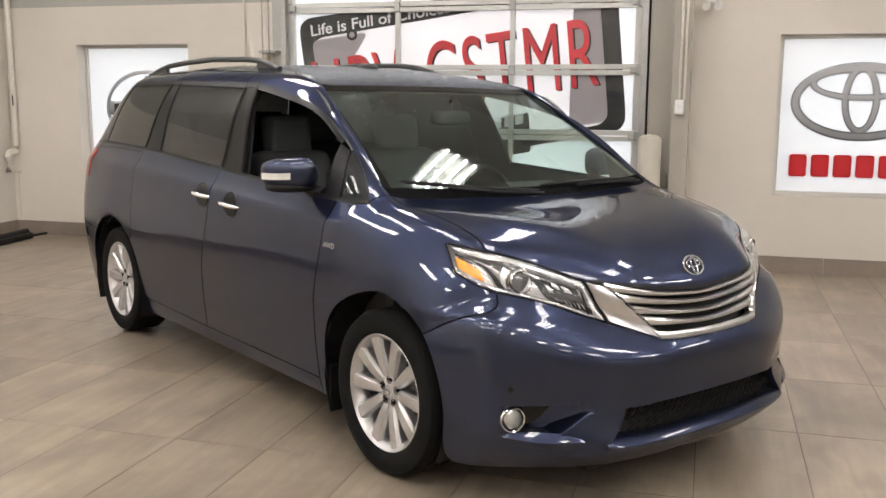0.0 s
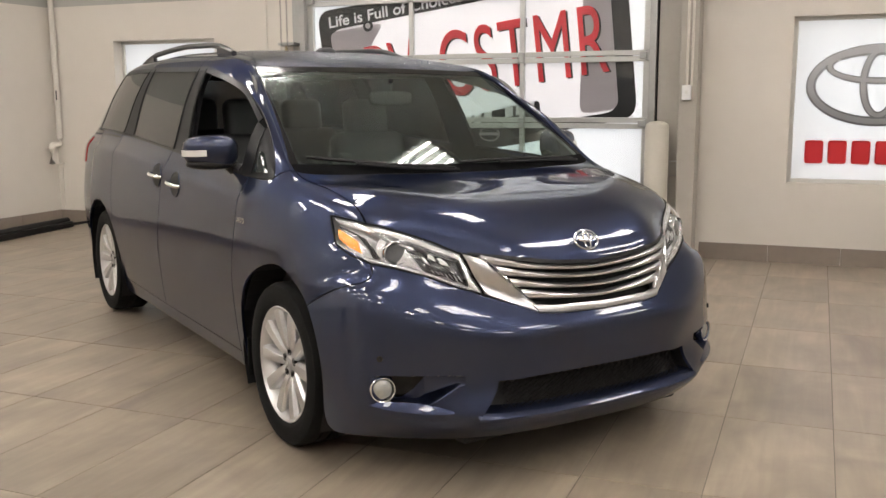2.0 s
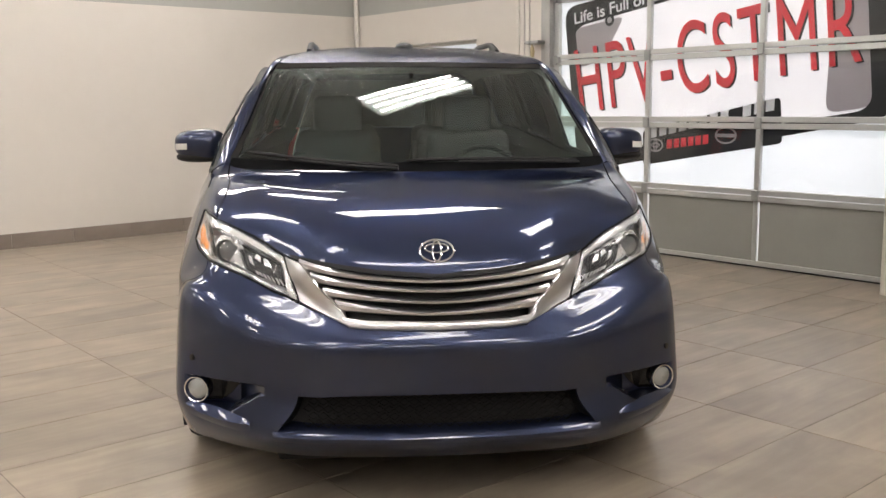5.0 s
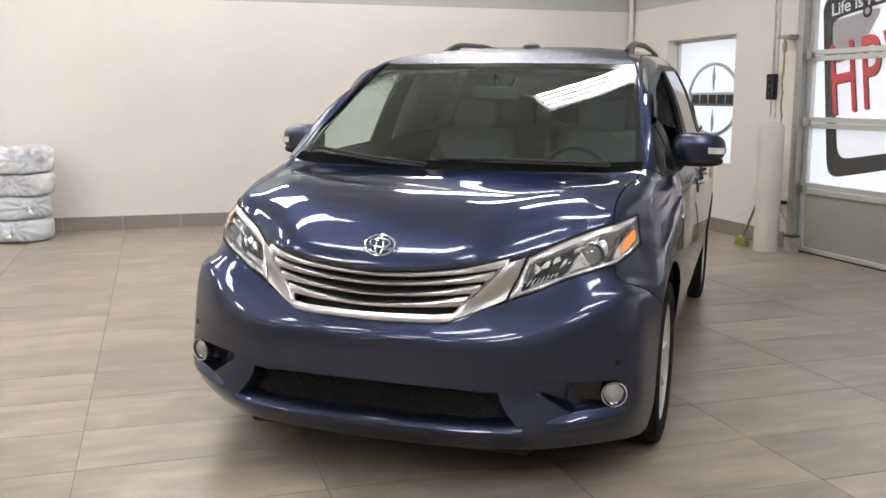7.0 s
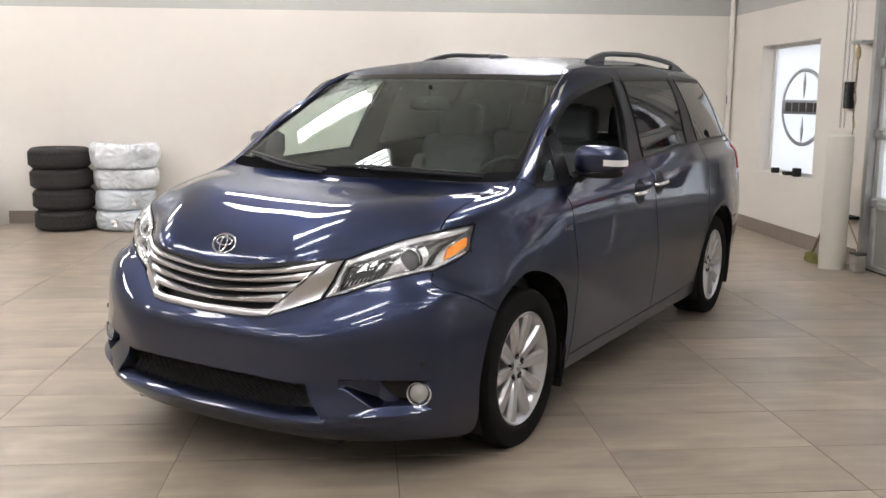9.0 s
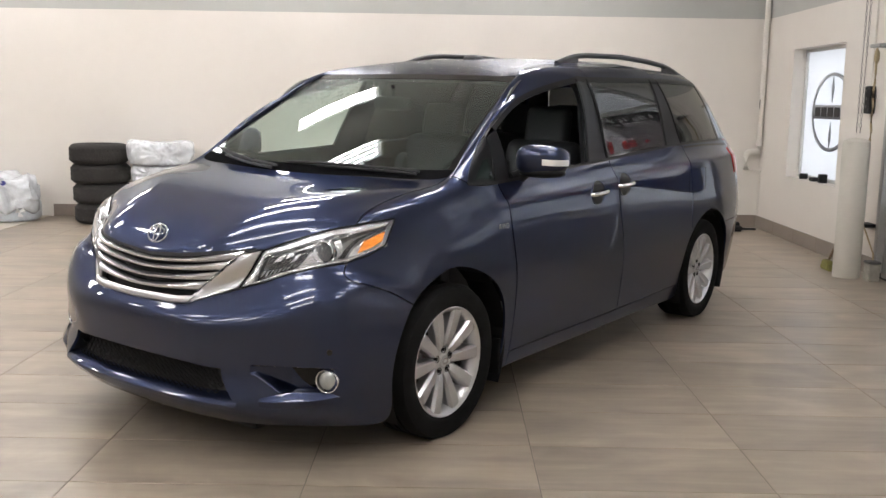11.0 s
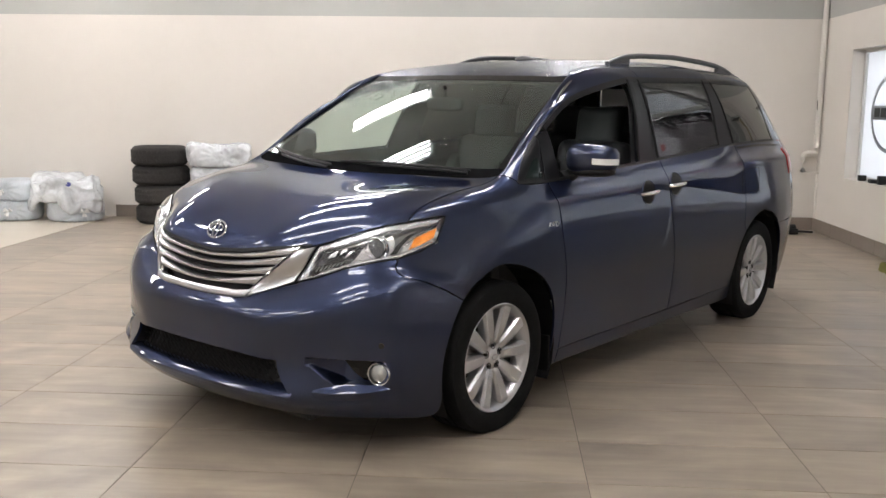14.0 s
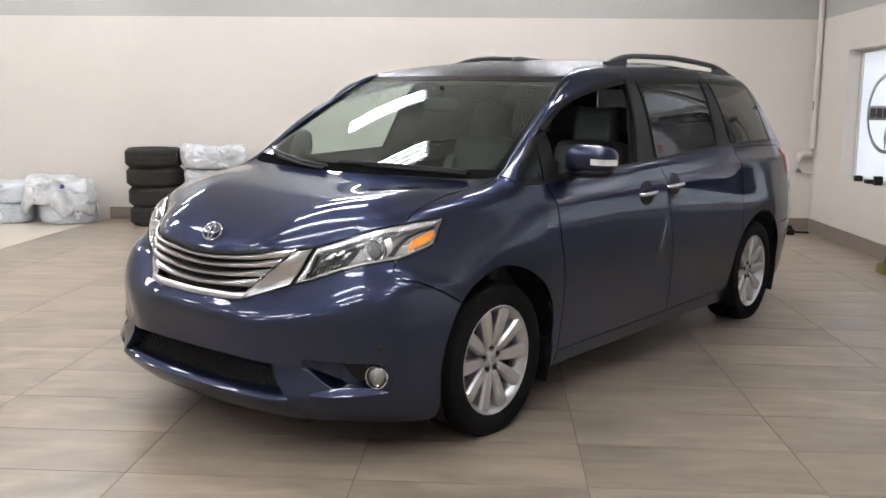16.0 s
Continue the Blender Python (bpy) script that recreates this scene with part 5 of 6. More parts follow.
for _ in range(1100):
    x, y = drops.uniform(-.56, .56), drops.uniform(.93, 2.0)
    p, n = on_top(x, y)
    r = drops.uniform(.0016, .0045)
    q = n.to_track_quat("Z", "Y").to_matrix().to_4x4()
    bmesh.ops.create_icosphere(bm, subdivisions=1, radius=1, matrix=Matrix.Translation(p + n * .0004) @ q @ Matrix.Diagonal((r, r * 1.2, r * .55, 1)))
tagged(part("water_film", bm, WATER, van, "scattered water drops on windscreen and roof", smooth=True), kind="stuff")


# ---- inside the minivan ----
skin_piece("headliner", {"roof", "roof_side"}, LINER, push=-0.035, gap=-0.01, flange=0.0, label="pale grey cloth headliner")
for s in (1, -1):
    for name, want in (("front_pillar_trim", {"pillar"}), ("centre_pillar_trim", {"door_post"}), ("rear_pillar_trim", {"rear_post"}), ("tail_pillar_trim", {"tail_post"})):
        skin_piece(name, want, LINER if name == "front_pillar_trim" else TRIM, push=-0.03, gap=-0.006, flange=0.0, side=s)
    skin_piece("door_trim", {"front_door", "sliding_door", "quarter_panel", "sill"}, TRIM, push=-0.055, gap=-0.01, flange=0.0, side=s)
    part("arm_rest", box((s * .86 - .05, .72, .86), (s * .86 + .05, 1.16, .92), .02), TRIM, van, smooth=True)
part("cabin_floor", box((-.86, .10, .305), (.86, 3.8, .34), .01), TRIM, van)
part("bulkhead", box((-.84, .06, .34), (.84, .12, 1.05), .01), TRIM, van)
dash = prism([(.02, 1.085), (.30, 1.080), (.56, 1.060), (.68, 1.00), (.70, .90), (.60, .70), (.52, .55), (.10, .55)], -.80, .80, "yz")
bmesh.ops.bevel(dash, geom=[e for e in dash.edges], offset=.012, segments=2, affect="EDGES")
part("dashboard", dash, TRIM, van, "dark grey dashboard", smooth=True)
hood = prism([(.44, 1.06), (.54, 1.11), (.68, 1.09), (.70, 1.02), (.50, 1.02)], .20, .56, "yz")
bmesh.ops.bevel(hood, geom=[e for e in hood.edges], offset=.012, segments=2, affect="EDGES")
part("instrument_hood", hood, TRIM, van, smooth=True)
part("centre_stack", box((-.16, .50, .45), (.16, .74, 1.03), .03), TRIM, van, smooth=True)
wheel_m = pose(.38, .86, 1.00, 62, 0, 0)
sw = empty("steering_wheel", wheel_m)
sw.parent = van
part("rim", tube([(.185 * math.cos(a), .185 * math.sin(a), 0) for a in [2 * math.pi * k / 40 for k in range(40)]], .014, 8, closed=True), DARK, sw, smooth=True)
part("hub", superball(0, 0, -.02, .075, .065, .03, 3), DARK, sw, smooth=True)
for a in (0, 180, 270):
    part("spoke", tube([(.06 * math.cos(radians(a)), .06 * math.sin(radians(a)), -.015), (.18 * math.cos(radians(a)), .18 * math.sin(radians(a)), 0)], .014, 6), DARK, sw, smooth=True)
im = empty("interior_mirror", pose(0, .74, 1.435, -8, 0, 0))
im.parent = van
part("shell", superball(0, 0, 0, .125, .022, .038, 4), DARK, im, smooth=True)
part("stem", tube([(0, 0, .02), (0, -.02, .10)], .01, 6), DARK, im)


def slab(w, d, h, m, bulge=0.02):
    bm = box((-w / 2, -d / 2, -h / 2), (w / 2, d / 2, h / 2), min(d, h) * .42, 4)
    bm.transform(m)
    return bm


def seat(x, y):
    st = empty("seat", pose(x, y, 0))
    st.parent = van
    part("cushion", slab(.52, .52, .17, pose(0, -.02, .56, 8)), SEAT, st, smooth=True)
    part("backrest", slab(.50, .17, .66, pose(0, .27, .91, -14)), SEAT, st, smooth=True)
    for s in (1, -1):
        part("bolster", slab(.10, .20, .50, pose(s * .215, .225, .86, -14)), SEAT, st, smooth=True)
        part("headrest_post", tube([(s * .06, .36, 1.16), (s * .06, .385, 1.26)], .007, 6), STEEL, st)
    part("headrest", slab(.29, .12, .24, pose(0, .365, 1.315, -10)), SEAT, st, smooth=True)
    part("base", box((-.22, -.22, .33), (.22, .22, .50), .02), DARK, st)


for x in (.39, -.39):
    for y in (1.39, 2.36, 3.10):
        seat(x, y)


# ---- signs in the wall openings ----
def quad_map(bm, bl, br, tr, tl):
    """Stretch a flat drawing in xz over four corners."""
    xs, zs = [v.co.x for v in bm.verts], [v.co.z for v in bm.verts]
    x0, x1, z0, z1 = min(xs), max(xs), min(zs), max(zs)
    for v in bm.verts:
        u, w = (v.co.x - x0) / (x1 - x0), (v.co.z - z0) / (z1 - z0)
        lo = (bl[0] + (br[0] - bl[0]) * u, bl[1] + (br[1] - bl[1]) * u)
        hi = (tl[0] + (tr[0] - tl[0]) * u, tl[1] + (tr[1] - tl[1]) * u)
        v.co.x, v.co.z = lo[0] + (hi[0] - lo[0]) * w, lo[1] + (hi[1] - lo[1]) * w
    return bm


def round_poly(points, r, n=5):
    """A polygon with rounded corners."""
    out = []
    pts = [Vector(p) for p in points]
    for i, p in enumerate(pts):
        a, b = (pts[i - 1] - p).normalized(), (pts[(i + 1) % len(pts)] - p).normalized()
        s, e = p + a * r, p + b * r
        for k in range(n + 1):
            t = k / n
            out.append(tuple(s * (1 - t) ** 2 + 2 * p * t * (1 - t) + e * t * t))
    return out


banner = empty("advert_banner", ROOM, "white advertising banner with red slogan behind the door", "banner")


def cut_sheet(outer, inner, y0, y1):
    """A flat sheet between two outlines."""
    bm = bmesh.new()
    edges = []
    for line in (outer, inner):
        vs = [bm.verts.new((x, y0, z)) for x, z in line]
        edges += [bm.edges.new((vs[i], vs[(i + 1) % len(vs)])) for i in range(len(vs))]
    bmesh.ops.triangle_fill(bm, use_beauty=True, edges=edges)
    got = bmesh.ops.extrude_face_region(bm, geom=bm.faces[:])
    bmesh.ops.translate(bm, vec=(0, y1 - y0, 0), verts=[v for v in got["geom"] if isinstance(v, bmesh.types.BMVert)])
    return bm


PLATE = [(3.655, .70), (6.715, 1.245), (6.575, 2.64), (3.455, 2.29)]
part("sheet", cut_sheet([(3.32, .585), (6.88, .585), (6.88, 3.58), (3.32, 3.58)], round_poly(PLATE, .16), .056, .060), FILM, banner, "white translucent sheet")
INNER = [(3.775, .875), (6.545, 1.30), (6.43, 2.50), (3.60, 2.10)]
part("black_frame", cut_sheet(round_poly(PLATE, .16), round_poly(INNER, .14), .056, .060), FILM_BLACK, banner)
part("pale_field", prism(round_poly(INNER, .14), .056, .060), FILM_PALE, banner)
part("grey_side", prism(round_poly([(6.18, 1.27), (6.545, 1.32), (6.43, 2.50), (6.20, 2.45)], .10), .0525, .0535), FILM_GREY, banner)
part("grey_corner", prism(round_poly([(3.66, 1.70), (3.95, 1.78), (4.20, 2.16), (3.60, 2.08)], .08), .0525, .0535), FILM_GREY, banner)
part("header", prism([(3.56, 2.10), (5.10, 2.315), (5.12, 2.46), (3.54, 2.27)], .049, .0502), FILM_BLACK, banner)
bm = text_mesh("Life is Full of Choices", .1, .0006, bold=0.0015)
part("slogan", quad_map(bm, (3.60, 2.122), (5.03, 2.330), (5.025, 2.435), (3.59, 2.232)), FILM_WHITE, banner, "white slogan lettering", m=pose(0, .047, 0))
for x, z in ((4.03, 2.135), (5.95, 2.40)):
    part("bolt_hole", prism([(x + .055 * math.cos(a), z + .055 * math.sin(a)) for a in [2 * math.pi * k / 24 for k in range(24)]], .0475, .0488), FILM_BLACK, banner)
    part("bolt", prism([(x + .028 * math.cos(a), z + .028 * math.sin(a)) for a in [2 * math.pi * k / 24 for k in range(24)]], .0458, .0472), FILM_GREY, banner)
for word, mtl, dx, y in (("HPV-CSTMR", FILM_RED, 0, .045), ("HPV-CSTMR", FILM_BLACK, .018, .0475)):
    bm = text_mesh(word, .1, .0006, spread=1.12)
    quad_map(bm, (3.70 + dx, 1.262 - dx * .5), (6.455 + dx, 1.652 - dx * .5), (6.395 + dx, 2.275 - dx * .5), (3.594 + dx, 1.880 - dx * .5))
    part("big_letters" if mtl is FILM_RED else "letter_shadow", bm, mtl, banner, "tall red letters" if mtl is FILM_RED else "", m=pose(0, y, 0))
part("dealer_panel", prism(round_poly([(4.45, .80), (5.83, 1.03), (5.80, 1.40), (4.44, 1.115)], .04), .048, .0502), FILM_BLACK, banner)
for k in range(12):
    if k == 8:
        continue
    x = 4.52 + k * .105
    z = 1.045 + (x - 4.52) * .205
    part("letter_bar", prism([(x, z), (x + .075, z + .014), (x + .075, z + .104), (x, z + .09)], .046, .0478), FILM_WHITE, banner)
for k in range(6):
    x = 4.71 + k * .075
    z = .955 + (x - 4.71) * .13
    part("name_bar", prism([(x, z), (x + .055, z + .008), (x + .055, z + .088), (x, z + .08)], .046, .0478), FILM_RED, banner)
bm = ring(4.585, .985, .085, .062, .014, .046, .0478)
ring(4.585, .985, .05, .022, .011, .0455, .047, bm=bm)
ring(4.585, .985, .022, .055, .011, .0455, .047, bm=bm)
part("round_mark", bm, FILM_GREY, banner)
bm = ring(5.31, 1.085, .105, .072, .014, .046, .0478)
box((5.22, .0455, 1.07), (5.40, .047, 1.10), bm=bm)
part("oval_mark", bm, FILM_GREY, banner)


def sign_window(name, lo, hi, z0, z1, depth, label):
    w = empty(name, ROOM, label, "window sign", kind="structure")
    part("film_sheet", box((lo, depth, z0), (hi, depth + .006, z1)), FILM, w, "white translucent film")
    f = .035
    for n, a, b in (("frame", (lo, z0), (lo + f, z1)), ("frame", (hi - f, z0), (hi, z1)), ("frame", (lo + f, z0), (hi - f, z0 + f)), ("frame", (lo + f, z1 - f), (hi - f, z1))):
        part(n, box((a[0], depth - .03, a[1]), (b[0], depth - .001, b[1]), .004), FRAME, w)
    return w


w1 = sign_window("window_1", WIN_A[0], WIN_A[1], WIN_A[2], WIN_A[3], .16, "recessed window with white film and oval mark")
bm = ring(1.63, 1.40, .50, .40, .035, .150, .1585)
part("oval_ring", bm, SILVER_PRINT, w1, "silver oval ring")
part("oval_highlight", ring(1.63, 1.403, .491, .391, .016, .1480, .1492), SILVER_LIGHT, w1)
for t in (1, -1):
    part("lens_mark", prism([(1.63, 1.40 + t * .10), (1.66, 1.40 + t * .24), (1.63, 1.40 + t * .36), (1.60, 1.40 + t * .24)], .152, .1585), SILVER_PRINT, w1)
part("word_band", box((1.16, .150, 1.33), (2.10, .1585, 1.475)), SILVER_PRINT, w1)
for k in range(5):
    part("letter_bar", box((1.23 + k * .165, .146, 1.355), (1.36 + k * .165, .1495, 1.45), .004), BLACK_PRINT, w1)
# small things on the sill
for x, w, h in ((1.24, .05, .06), (1.52, .10, .04), (1.75, .06, .09)):
    ob = room_part("sill_box", box((x, .02, WIN_A[2]), (x + w, .10, WIN_A[2] + h), .008), DARK, "small black box on the window sill", kind="", category="box")
w2 = sign_window("window_2", SIGN[0], SIGN[1], SIGN[2], SIGN[3], .10, "shallow recessed window with white film and silver oval mark")
c = 8.69
bm = ring(c, 1.515, .57, .338, .078, .090, .0985, 64)
ring(c, 1.67, .42, .15, .060, .0885, .0897, 64, bm=bm)
ring(c, 1.53, .155, .295, .062, .0875, .0884, 48, bm=bm)
part("oval_mark", bm, SILVER_PRINT, w2, "silver interlaced ovals")
bm = ring(c, 1.519, .556, .325, .046, .0862, .0872, 64)
ring(c, 1.673, .408, .139, .034, .0855, .0861, 64, bm=bm)
ring(c, 1.534, .144, .284, .036, .0848, .0854, 48, bm=bm)
part("oval_highlight", bm, SILVER_LIGHT, w2, "pale inner shading of the ovals")
for k in range(6):
    part("name_bar", box((8.14 + k * .183, .093, .862), (8.14 + k * .183 + .145, .0985, 1.055), .02), FILM_RED, w2)

# skirting along the walls, left out where the pale coating begins
base_run(base_n, "x", 0.014, 3.18)
base_run(base_n, "x", 7.30, ROOM_X)
base_run(base_w, "y", -8.52, 0.0)

# ---- fittings on the door wall ----
def bollard(x, y, r, h):
    b = empty("bollard", ROOM @ pose(x, y, 0), "beige painted steel guard post with domed top", "bollard", "guard posts at the door")
    part("post", spin([(0, .001), (0, r), (h - .06, r), (h - .03, r * .93), (h - .008, r * .6), (h, .001)], 36, "z"), POST_PAINT, b, smooth=True)
    return b


bollard(6.950, -.30, .101, 1.225)
bollard(3.27, -.27, .112, 1.20)

column = empty("door_column", ROOM, "beige painted steel column beside the door", "column", kind="structure")
part("shaft", box((7.12, -.28, 0), (7.27, -.001, CEIL), .006), COLUMN_PAINT, column)
part("back_strip", box((6.905, -.05, 0), (7.119, -.001, 3.6), .004), COLUMN_PAINT, column)
part("base_plate", box((7.09, -.31, 0), (7.30, -.001, .012), .002), STEEL, column)
cond = empty("conduit", ROOM, "pair of thin beige conduits on the column", "conduit", kind="structure")
for x in (7.185, 7.225):
    part("tube", tube([(x, -.295, 1.52), (x, -.295, CEIL)], .011, 8), PIPE_PAINT, cond)
outlet = empty("outlet_box", ROOM, "small grey outlet box low beside the door column", "outlet")
part("case", box((7.035, -.115, .74), (7.100, -.051, .87), .006), STEEL, outlet)
part("cover", box((7.041, -.121, .748), (7.094, -.1155, .862), .002), COLUMN_PAINT, outlet)
sw_box = empty("switch_box", ROOM, "small white switch box on the column", "switch")
part("case", box((7.15, -.335, 1.40), (7.225, -.281, 1.525), .008), WHITE_BOARD, sw_box)
part("button", box((7.175, -.342, 1.45), (7.20, -.334, 1.48), .003), HOUSING, sw_box)
# Small security camera on the wall; it gives no light.
cam_box = empty("sensor_lamp", ROOM, "small white twin-headed camera high on the wall", "spotlight")
part("plate", box((7.38, -.03, 2.36), (7.46, -.001, 2.44), .005), HOUSING, cam_box)
for x in (7.37, 7.47):
    part("head", spin([(0, .001), (0, .03), (.06, .036), (.06, .001)], 16, "x"), HOUSING, cam_box, smooth=True, m=pose(x, -.08, 2.35, 0, 30, -90))

# down-pipe in the corner, with its offset foot
pipe = empty("down_pipe", ROOM, "beige painted down-pipe with an offset foot", "pipe", kind="structure")
part("riser", tube([(.088, -.045, CEIL), (.088, -.045, .98), (.088, -.048, .935), (.088, -.070, .915), (.088, -.150, .912), (.088, -.176, .900), (.088, -.186, .87), (.088, -.186, .700)], [.031, .031, .033, .036, .037, .037, .037, .036], 16), PIPE_PAINT, pipe, smooth=True)
for z in (1.02, 2.3, 3.4):
    part("collar", tube([(.088, -.045, z - .02), (.088, -.045, z + .02)], .036, 16), PIPE_PAINT, pipe, smooth=True)
part("bracket", tube([(.088, -.190, .700), (.088, -.004, .692)], .012, 8), PIPE_PAINT, pipe)
part("drip", tube([(.060, -.004, .66), (.060, -.004, .17)], .006, 6), PIPE_PAINT, pipe)
# Small black tag on the riser.
part("black_tag", box((.100, -.080, 1.42), (.116, -.073, 1.53), .004), DARK, pipe, "small black tag on the pipe")

# chain hoist, rope and control box left of the door
hoist = empty("chain_hoist", ROOM, "looped steel hand chain hanging beside the door", "chain")
for x in (3.215, 3.285):
    bm = bmesh.new()
    for k in range(70):
        z = 1.26 + k * .042
        m = pose(x, -.255, z, 90, 0, 90 * (k % 2))
        tube([m @ Vector((.008 * math.cos(a), .023 * math.sin(a), 0)) for a in [2 * math.pi * q / 8 for q in range(8)]], .0022, 4, bm=bm, closed=True)
    part("chain_run", bm, CHAIN, hoist)
part("bracket", box((3.12, -.16, 1.955), (3.30, -.002, 1.985), .004), STEEL, hoist)
rope = empty("rope", ROOM, "yellowish rope hung from a bracket", "rope")
rp = random.Random(3)
part("strand", tube([(3.20 + rp.uniform(-.012, .012), -.13, 1.95 - k * .07) for k in range(22)], .010, 6), ROPE, rope, smooth=True)
part("knot", superball(3.20, -.13, 1.88, .022, .022, .06, 2.2), ROPE, rope, smooth=True)
part("tail", tube([(3.20, -.13, .45), (3.24, -.12, .40), (3.38, -.10, .22), (3.42, -.11, .06)], .007, 6), ROPE, rope, smooth=True)
ctl = empty("control_box", ROOM, "black push-button box on the wall beside the door", "control box")
part("case", box((2.845, -.055, 1.40), (2.96, -.001, 1.64), .01), DARK, ctl)
for z in (1.46, 1.53, 1.60):
    part("button", tube([(2.90, -.056, z), (2.90, -.062, z)], .012, 12), CHAIN, ctl)
part("cable", tube([(2.90, -.02, 1.64), (2.90, -.02, CEIL)], .009, 6), PIPE_PAINT, ctl)
sq = empty("broom", ROOM @ pose(2.94, -.30, 0), "small broom with a yellow-green head leaning on the post", "broom")
part("handle", tube([(0, 0, .06), (.10, .16, .62)], .011, 8), STICK, sq, smooth=True)
bm = prism([(-.10, .0), (.10, .0), (.06, .09), (-.06, .09)], -.03, .03)
bmesh.ops.bevel(bm, geom=bm.edges[:], offset=.01, segments=2, affect="EDGES")
part("head", bm, YELLOW, sq, "yellow-green bristle head", smooth=True)
junk = empty("floor_box", ROOM @ pose(3.47, -.14, 0), "small beige plastic box on the floor by the door", "box")
part("case", box((-.055, -.05, 0), (.055, .05, .15), .012), JUNK, junk)
part("lid", box((-.058, -.053, .152), (.058, .053, .172), .008), CHAIN, junk)
ledge = empty("wall_shelf", ROOM, "small dark bracket on the wall by the door", "bracket")
part("plate", box((3.02, -.12, .42), (3.20, -.001, .45), .004), DARK, ledge)

# black squeegee tray on the floor in the corner
tray = empty("floor_squeegee", ROOM @ pose(.42, -.92, 0, 0, 0, 96), "long black rubber floor squeegee lying by the wall", "squeegee")
part("blade", box((-.62, -.09, .0), (.62, .05, .066), .012), DARK, tray)
part("channel", tube([(-.60, -.02, .070), (-.2, -.022, .074), (.2, -.02, .071), (.60, -.02, .070)], .040, 12), DARK, tray, smooth=True)
part("handle", tube([(0, -.02, .05), (.75, -.16, .04)], .014, 8), DARK, tray, smooth=True)
part("white_edge", box((-.62, .052, .001), (.62, .072, .020), .003), WHITE_BOARD, tray, "pale edge strip")


# ---- wheels stored along the long wall ----
def loose_tyre():
    w = empty("stacked_tyre", ROOM, "used black winter tyre on a steel rim, lying flat", "tyre", "stack of tyres")
    R, H = .325, .227
    prof = [(.030, .205), (.012, .222), (.002, .245), (.0, .268), (.006, .288), (.018, .304), (.032, R - .010), (.046, R - .003), (.062, R), (H / 2, R + .002), (H - .062, R), (H - .046, R - .003), (H - .032, R - .010), (H - .018, .304), (H - .006, .288), (H, .268), (H - .002, .245), (H - .012, .222), (H - .030, .205), (.030, .205)]
    part("carcass", spin(prof, 56, "z"), TYRE_GREY, w, smooth=True)
    me = None
    for k in range(36):
        for j, z in enumerate((.058, .111, .164)):
            if me is None:
                me = mesh_of("tread_block", box((R - .004, -.022, -.017), (R + .0035, .022, .017), .002, 1), TYRE_GREY)
            ob = new("tread_block", me)
            ob.parent = w
            ob.matrix_basis = Matrix.Rotation(2 * math.pi * (k + .5 * (j % 2)) / 36, 4, "Z") @ pose(0, 0, z, 18 if j != 1 else -18)
    part("rim", spin([(.04, .205), (.07, .19), (.15, .19), (H - .03, .207), (H - .022, .20), (.16, .17), (.15, .06), (.15, .001)], 40, "z"), STEEL, w, smooth=True)
    return w


ty = loose_tyre()
shift = random.Random(8)
for k in range(4):
    m = ROOM @ pose(.47 + shift.uniform(-.012, .012), -7.755 + shift.uniform(-.015, .03), .228 * k, 0, 0, 40 * k)
    if k:
        copy_thing(ty, m)
    else:
        ty.matrix_basis = m


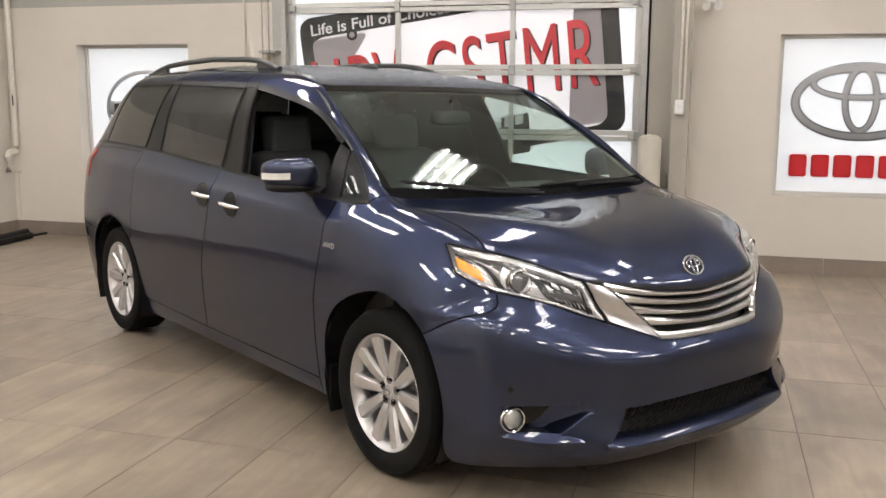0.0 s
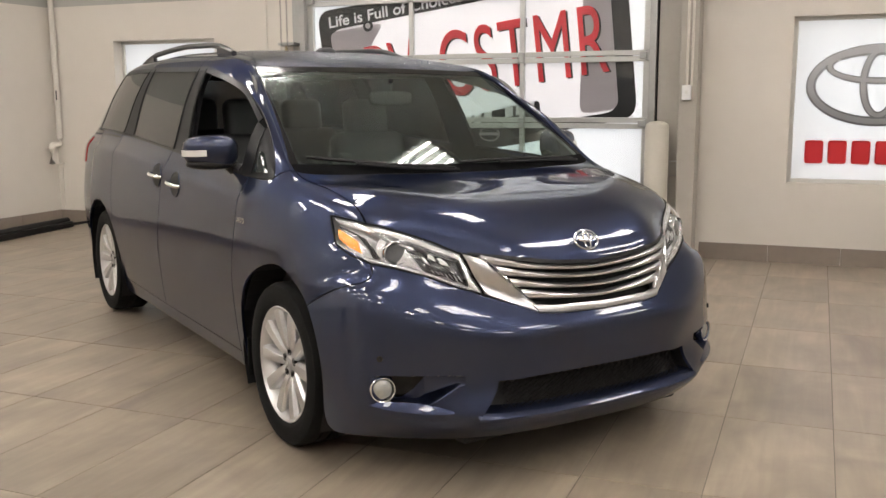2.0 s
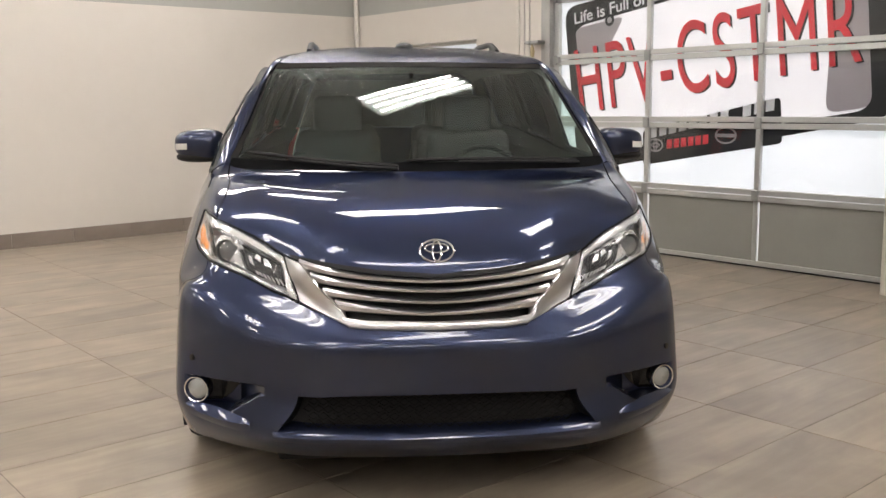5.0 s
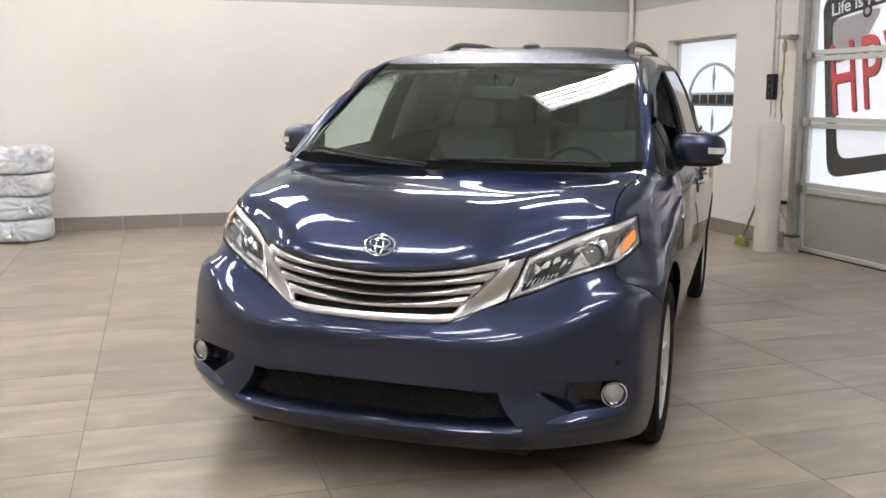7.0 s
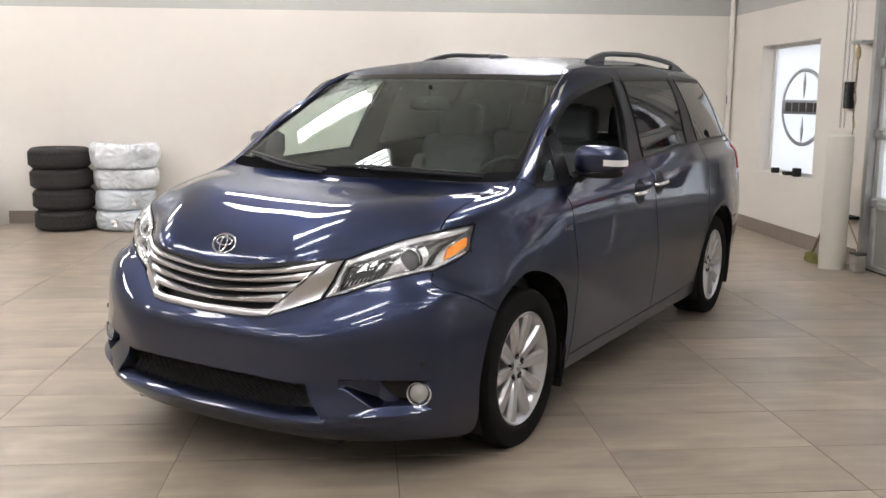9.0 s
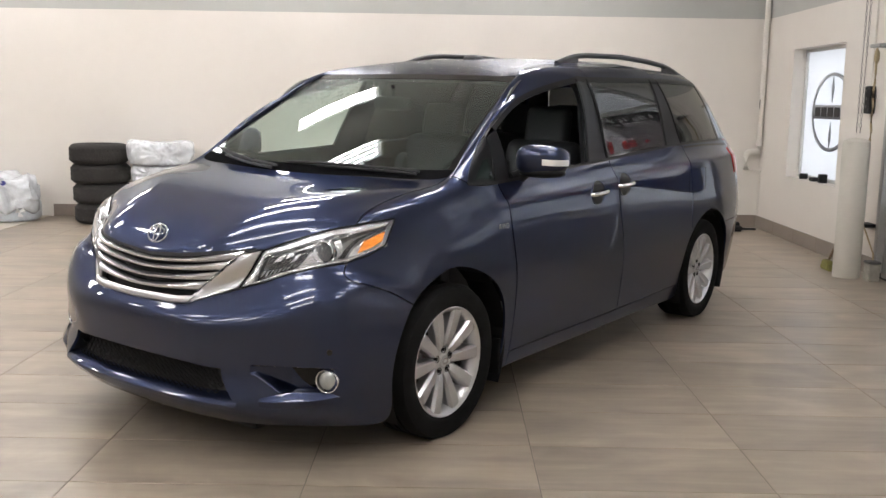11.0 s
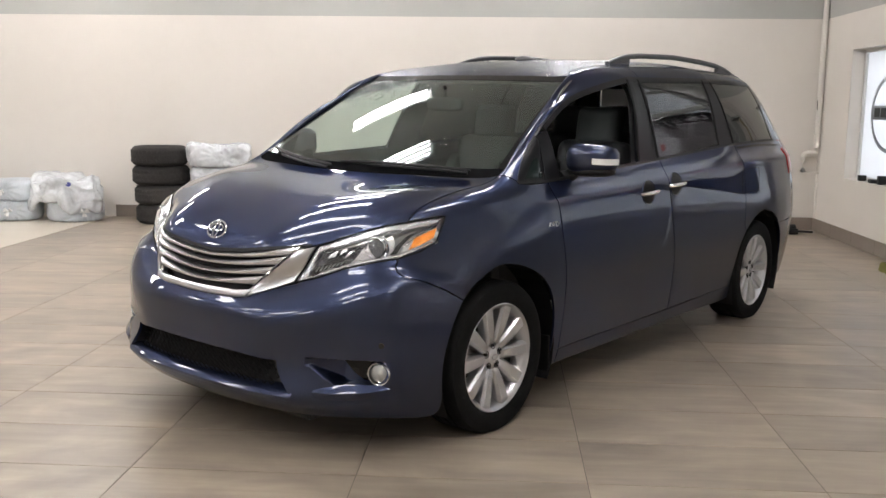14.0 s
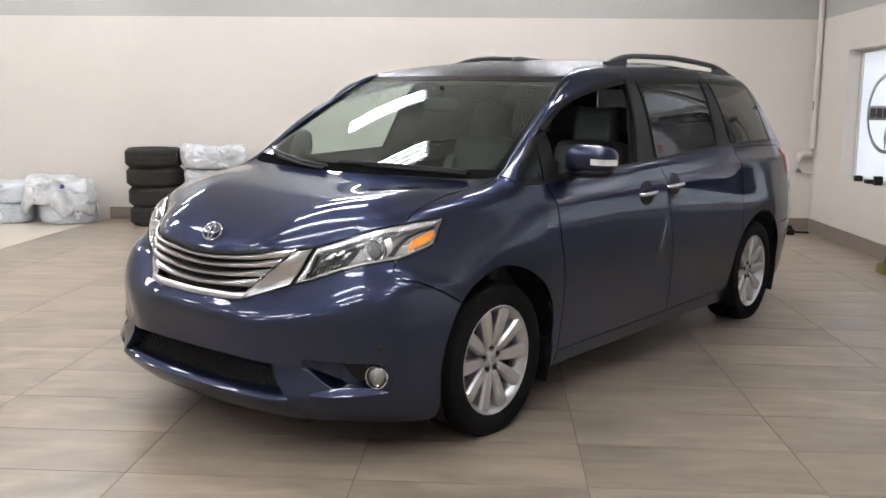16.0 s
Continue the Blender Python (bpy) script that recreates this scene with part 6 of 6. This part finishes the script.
def bagged_tyre(name, r, h, seed, label, loose=1.0):
    """A tyre wrapped in a thin crumpled plastic bag, gathered in a knot."""
    w = empty(name, ROOM, label, "bagged tyre", "tyres in plastic bags")
    rr = random.Random(seed)
    knot, off = rr.uniform(-.25, .75), Vector((seed * 1.7, seed * .6, 0))
    bm = bmesh.new()
    rows, n = [], 150
    prof = [(.0, .05), (.004, .20), (.0, r - .06), (.02, r - .015), (.06, r), (h - .06, r), (h - .02, r - .015), (h, r - .07), (h - .004, .20), (h - .03, .12), (h - .045, .03)]
    prof = [tuple(p) for p in resample([(a, b, 0) for a, b in prof], 52)]
    ridge = lambda v: 1 - 2 * abs(noise.noise(v))
    slack = max(0, loose - 1)
    for z, q, _ in prof:
        line = []
        for k in range(n):
            a = 2 * math.pi * k / n
            p = Vector((q * math.cos(a), q * math.sin(a), z))
            big = noise.noise(p * 3.4 + off)
            fold = .6 * ridge(p * 5 + off) + .4 * ridge(p * 11 + off * 2)
            da = (a - knot + math.pi) % (2 * math.pi) - math.pi
            far = math.hypot(da * r, z - h * .5)
            near = math.exp(-(far / .20) ** 2)
            ang = math.atan2(z - h * .5, da * r + 1e-4)
            pleat = math.exp(-(far / .30) ** 2) * (1 - 2 * abs(math.sin(8.5 * ang + 3 * noise.noise(p * 3)))) * min(1, far / .05)
            d = loose * .022 * big + (.010 + .022 * slack) * fold + .013 * pleat - .026 * near
            zz = z + (.020 * loose * big + (.006 + .016 * slack) * fold) * (1 if z > .05 else 0)
            if loose > 2.5 and z > .08:
                zz += .15 * noise.noise(Vector((p.x * 3.2, p.y * 3.2, seed))) * z / h - .10 * max(0, p.y) * z / h
                d += .05 * noise.noise(Vector((p.x * 3, p.y * 3, z * 5 + seed)))
            low = 0.0
            if loose > 2.5 and q > r - .05 and z < .14:
                # the slack hem hangs over the tyre below
                hang = max(0, .35 + 1.5 * noise.noise(Vector((1.3 * math.cos(a), 1.3 * math.sin(a), seed + 4)))) * (1 - z / .14) ** .7
                zz -= .17 * hang
                d += .05 * hang + .018 * hang * ridge(Vector((2.7 * math.cos(a), 2.7 * math.sin(a), seed)))
                low = -.2
            line.append(bm.verts.new(((q + d) * math.cos(a), (q + d) * math.sin(a), max(low, zz))))
        rows.append(line)
    for a, b in zip(rows, rows[1:]):
        for k in range(n):
            bm.faces.new((a[k], a[(k + 1) % n], b[(k + 1) % n], b[k]))
    bm.faces.new(rows[0][::-1])
    bm.faces.new(rows[-1])
    skin = BVHTree.FromBMesh(bm)
    ob = part("bag", bm, BAG if loose < 1.5 else BAG_LOOSE, w)
    ob.data.polygons.foreach_set("use_smooth", [True] * len(ob.data.polygons))
    if loose < 1.5:
        bm = bmesh.new()
        e, f = Vector((-math.sin(knot), math.cos(knot), 0)), Vector((math.cos(knot), math.sin(knot), 0))
        for turn in (25, 150, 265):
            t0 = radians(turn + rr.uniform(-20, 20))
            loops = []
            for i in range(7):
                u = i / 6
                c = f * (r - .022 + .05 * u) + (e * math.cos(t0) + Vector((0, 0, 1)) * math.sin(t0)) * (.050 * u ** 1.4)
                wide = .012 + .013 * u * (1 + .5 * math.sin(9 * u))
                loops.append([bm.verts.new(c + (e * -math.sin(t0) + Vector((0, 0, 1)) * math.cos(t0)) * wide * math.cos(v) + f * (.010 + .008 * u * math.sin(5 * v)) * math.sin(v) + Vector((0, 0, h * .5))) for v in [2 * math.pi * m / 16 for m in range(16)]])
            for a, b in zip(loops, loops[1:]):
                for m in range(16):
                    bm.faces.new((a[m], a[(m + 1) % 16], b[(m + 1) % 16], b[m]))
            bm.faces.new(loops[-1])
        ob = part("gathered_end", bm, KNOT, w, "tied knot of the bag")
        ob.data.polygons.foreach_set("use_smooth", [True] * len(ob.data.polygons))
    if loose > 2.5:
        bm = bmesh.new()
        ring_pts = []
        for i in range(16):
            t = 2 * math.pi * i / 16
            a = PRINT_SIDE + .09 * math.cos(t)
            o = Vector((1.2 * math.cos(a), 1.2 * math.sin(a), h * .80 + .026 * math.sin(t)))
            hit = skin.ray_cast(o, Vector((-math.cos(a), -math.sin(a), 0)))[0]
            ring_pts.append(bm.verts.new(hit + Vector((math.cos(a), math.sin(a), 0)) * .004))
        bm.faces.new(ring_pts)
        part("print", bm, BLUE_PRINT, w, "small blue printed mark")
    return w


PRINT_SIDE = radians(28)
tags = "used tyre wrapped in a crumpled white plastic bag"
for k in range(4):
    b = bagged_tyre("bagged_tyre", .325 if k < 3 else .345, .225 if k < 3 else .25, 11 + k, tags if k < 3 else "tyre in a loose crumpled white plastic bag on top", (0.5, 0.6, 1.6, 2.4)[k])
    b.matrix_basis = ROOM @ pose(.47 + shift.uniform(-.02, .02), -7.06 + shift.uniform(-.02, .02), .226 * k, 0, 0, (-20, 15, -5, 30)[k])
for x, y, k, a, big in ((.44, -9.60, 0, 10, .8), (.43, -9.58, 1, -20, .8), (.42, -8.84, 0, 30, .9), (.46, -8.92, 1, 0, 3.0), (.46, -10.4, 0, 20, .8), (.45, -10.38, 1, -10, .8)):
    b = bagged_tyre("bagged_tyre", .33 if big < 1.5 else .36, .245 if big < 1.5 else .275, int(31 - 7 * y + 3 * k), tags if big < 1.5 else "tyre in a loose crumpled white plastic bag on top", big)
    b.matrix_basis = ROOM @ pose(x, y, .238 * k, 0, 0, a)

# pale coated floor beyond the tiles
room_part("floor_coating", box((.002, ROOM_Y + .002, .0005), (4.5, -8.56, .004)), EPOXY, "pale cream coated floor strip")


# ---- the floor, tile by tile ----
floor = empty("floor", ROOM, "large brown-grey veined porcelain floor tiles", kind="structure")
part("grout_bed", box((0, ROOM_Y, -0.12), (ROOM_X, 0.3, -0.0022)), GROUT, floor)
TILE_A, TILE_B, A0, B0 = 0.455, 0.896, 8.375, -5.162


def tile_mesh(x0, x1, y0, y1):
    bm = box((x0, y0, -0.012), (x1, y1, 0), 0.0007, 1)
    return mesh_of("tile", bm, FLOOR)


whole = tile_mesh(0.0021, TILE_A - 0.0021, 0.0021, TILE_B - 0.0021)
kept, rest = [], []
for i in range(-20, 20):
    for j in range(-12, 10):
        x, y = A0 + i * TILE_A, B0 + j * TILE_B
        if x + TILE_A < 0.02 or x > ROOM_X - 0.02 or y + TILE_B < ROOM_Y + 0.02 or y > 0.14:
            continue
        if x < 0 or x + TILE_A > ROOM_X or y < ROOM_Y or y + TILE_B > 0.14:
            rest.append((max(x, 0), min(x + TILE_A, ROOM_X), max(y, ROOM_Y), min(y + TILE_B, 0.14)))
        elif 3.2 <= x <= 10.2 and -9.3 <= y <= -1.2:
            kept.append((x, y))
        else:
            rest.append((x, x + TILE_A, y, y + TILE_B))
for x, y in kept[:300]:
    ob = new("tile", whole)
    ob.parent = floor
    ob.location = (x, y, 0)
verts, faces = [], []
for x0, x1, y0, y1 in rest + [(x, x + TILE_A, y, y + TILE_B) for x, y in kept[300:]]:
    g, b = 0.0021, 0.0007
    k = len(verts)
    for d, z in ((g, -0.012), (g, -b), (g + b, 0.0)):
        verts += [(x0 + d, y0 + d, z), (x1 - d, y0 + d, z), (x1 - d, y1 - d, z), (x0 + d, y1 - d, z)]
    for h in (0, 4):
        for q in range(4):
            faces.append((k + h + q, k + h + (q + 1) % 4, k + h + 4 + (q + 1) % 4, k + h + 4 + q))
    faces.append((k + 8, k + 9, k + 10, k + 11))
me = bpy.data.meshes.new("tile_field")
me.from_pydata(verts, [], faces)
me.materials.append(FLOOR_FAR)
field = tagged(new("tile_field", me), kind="stuff")
field.parent = floor
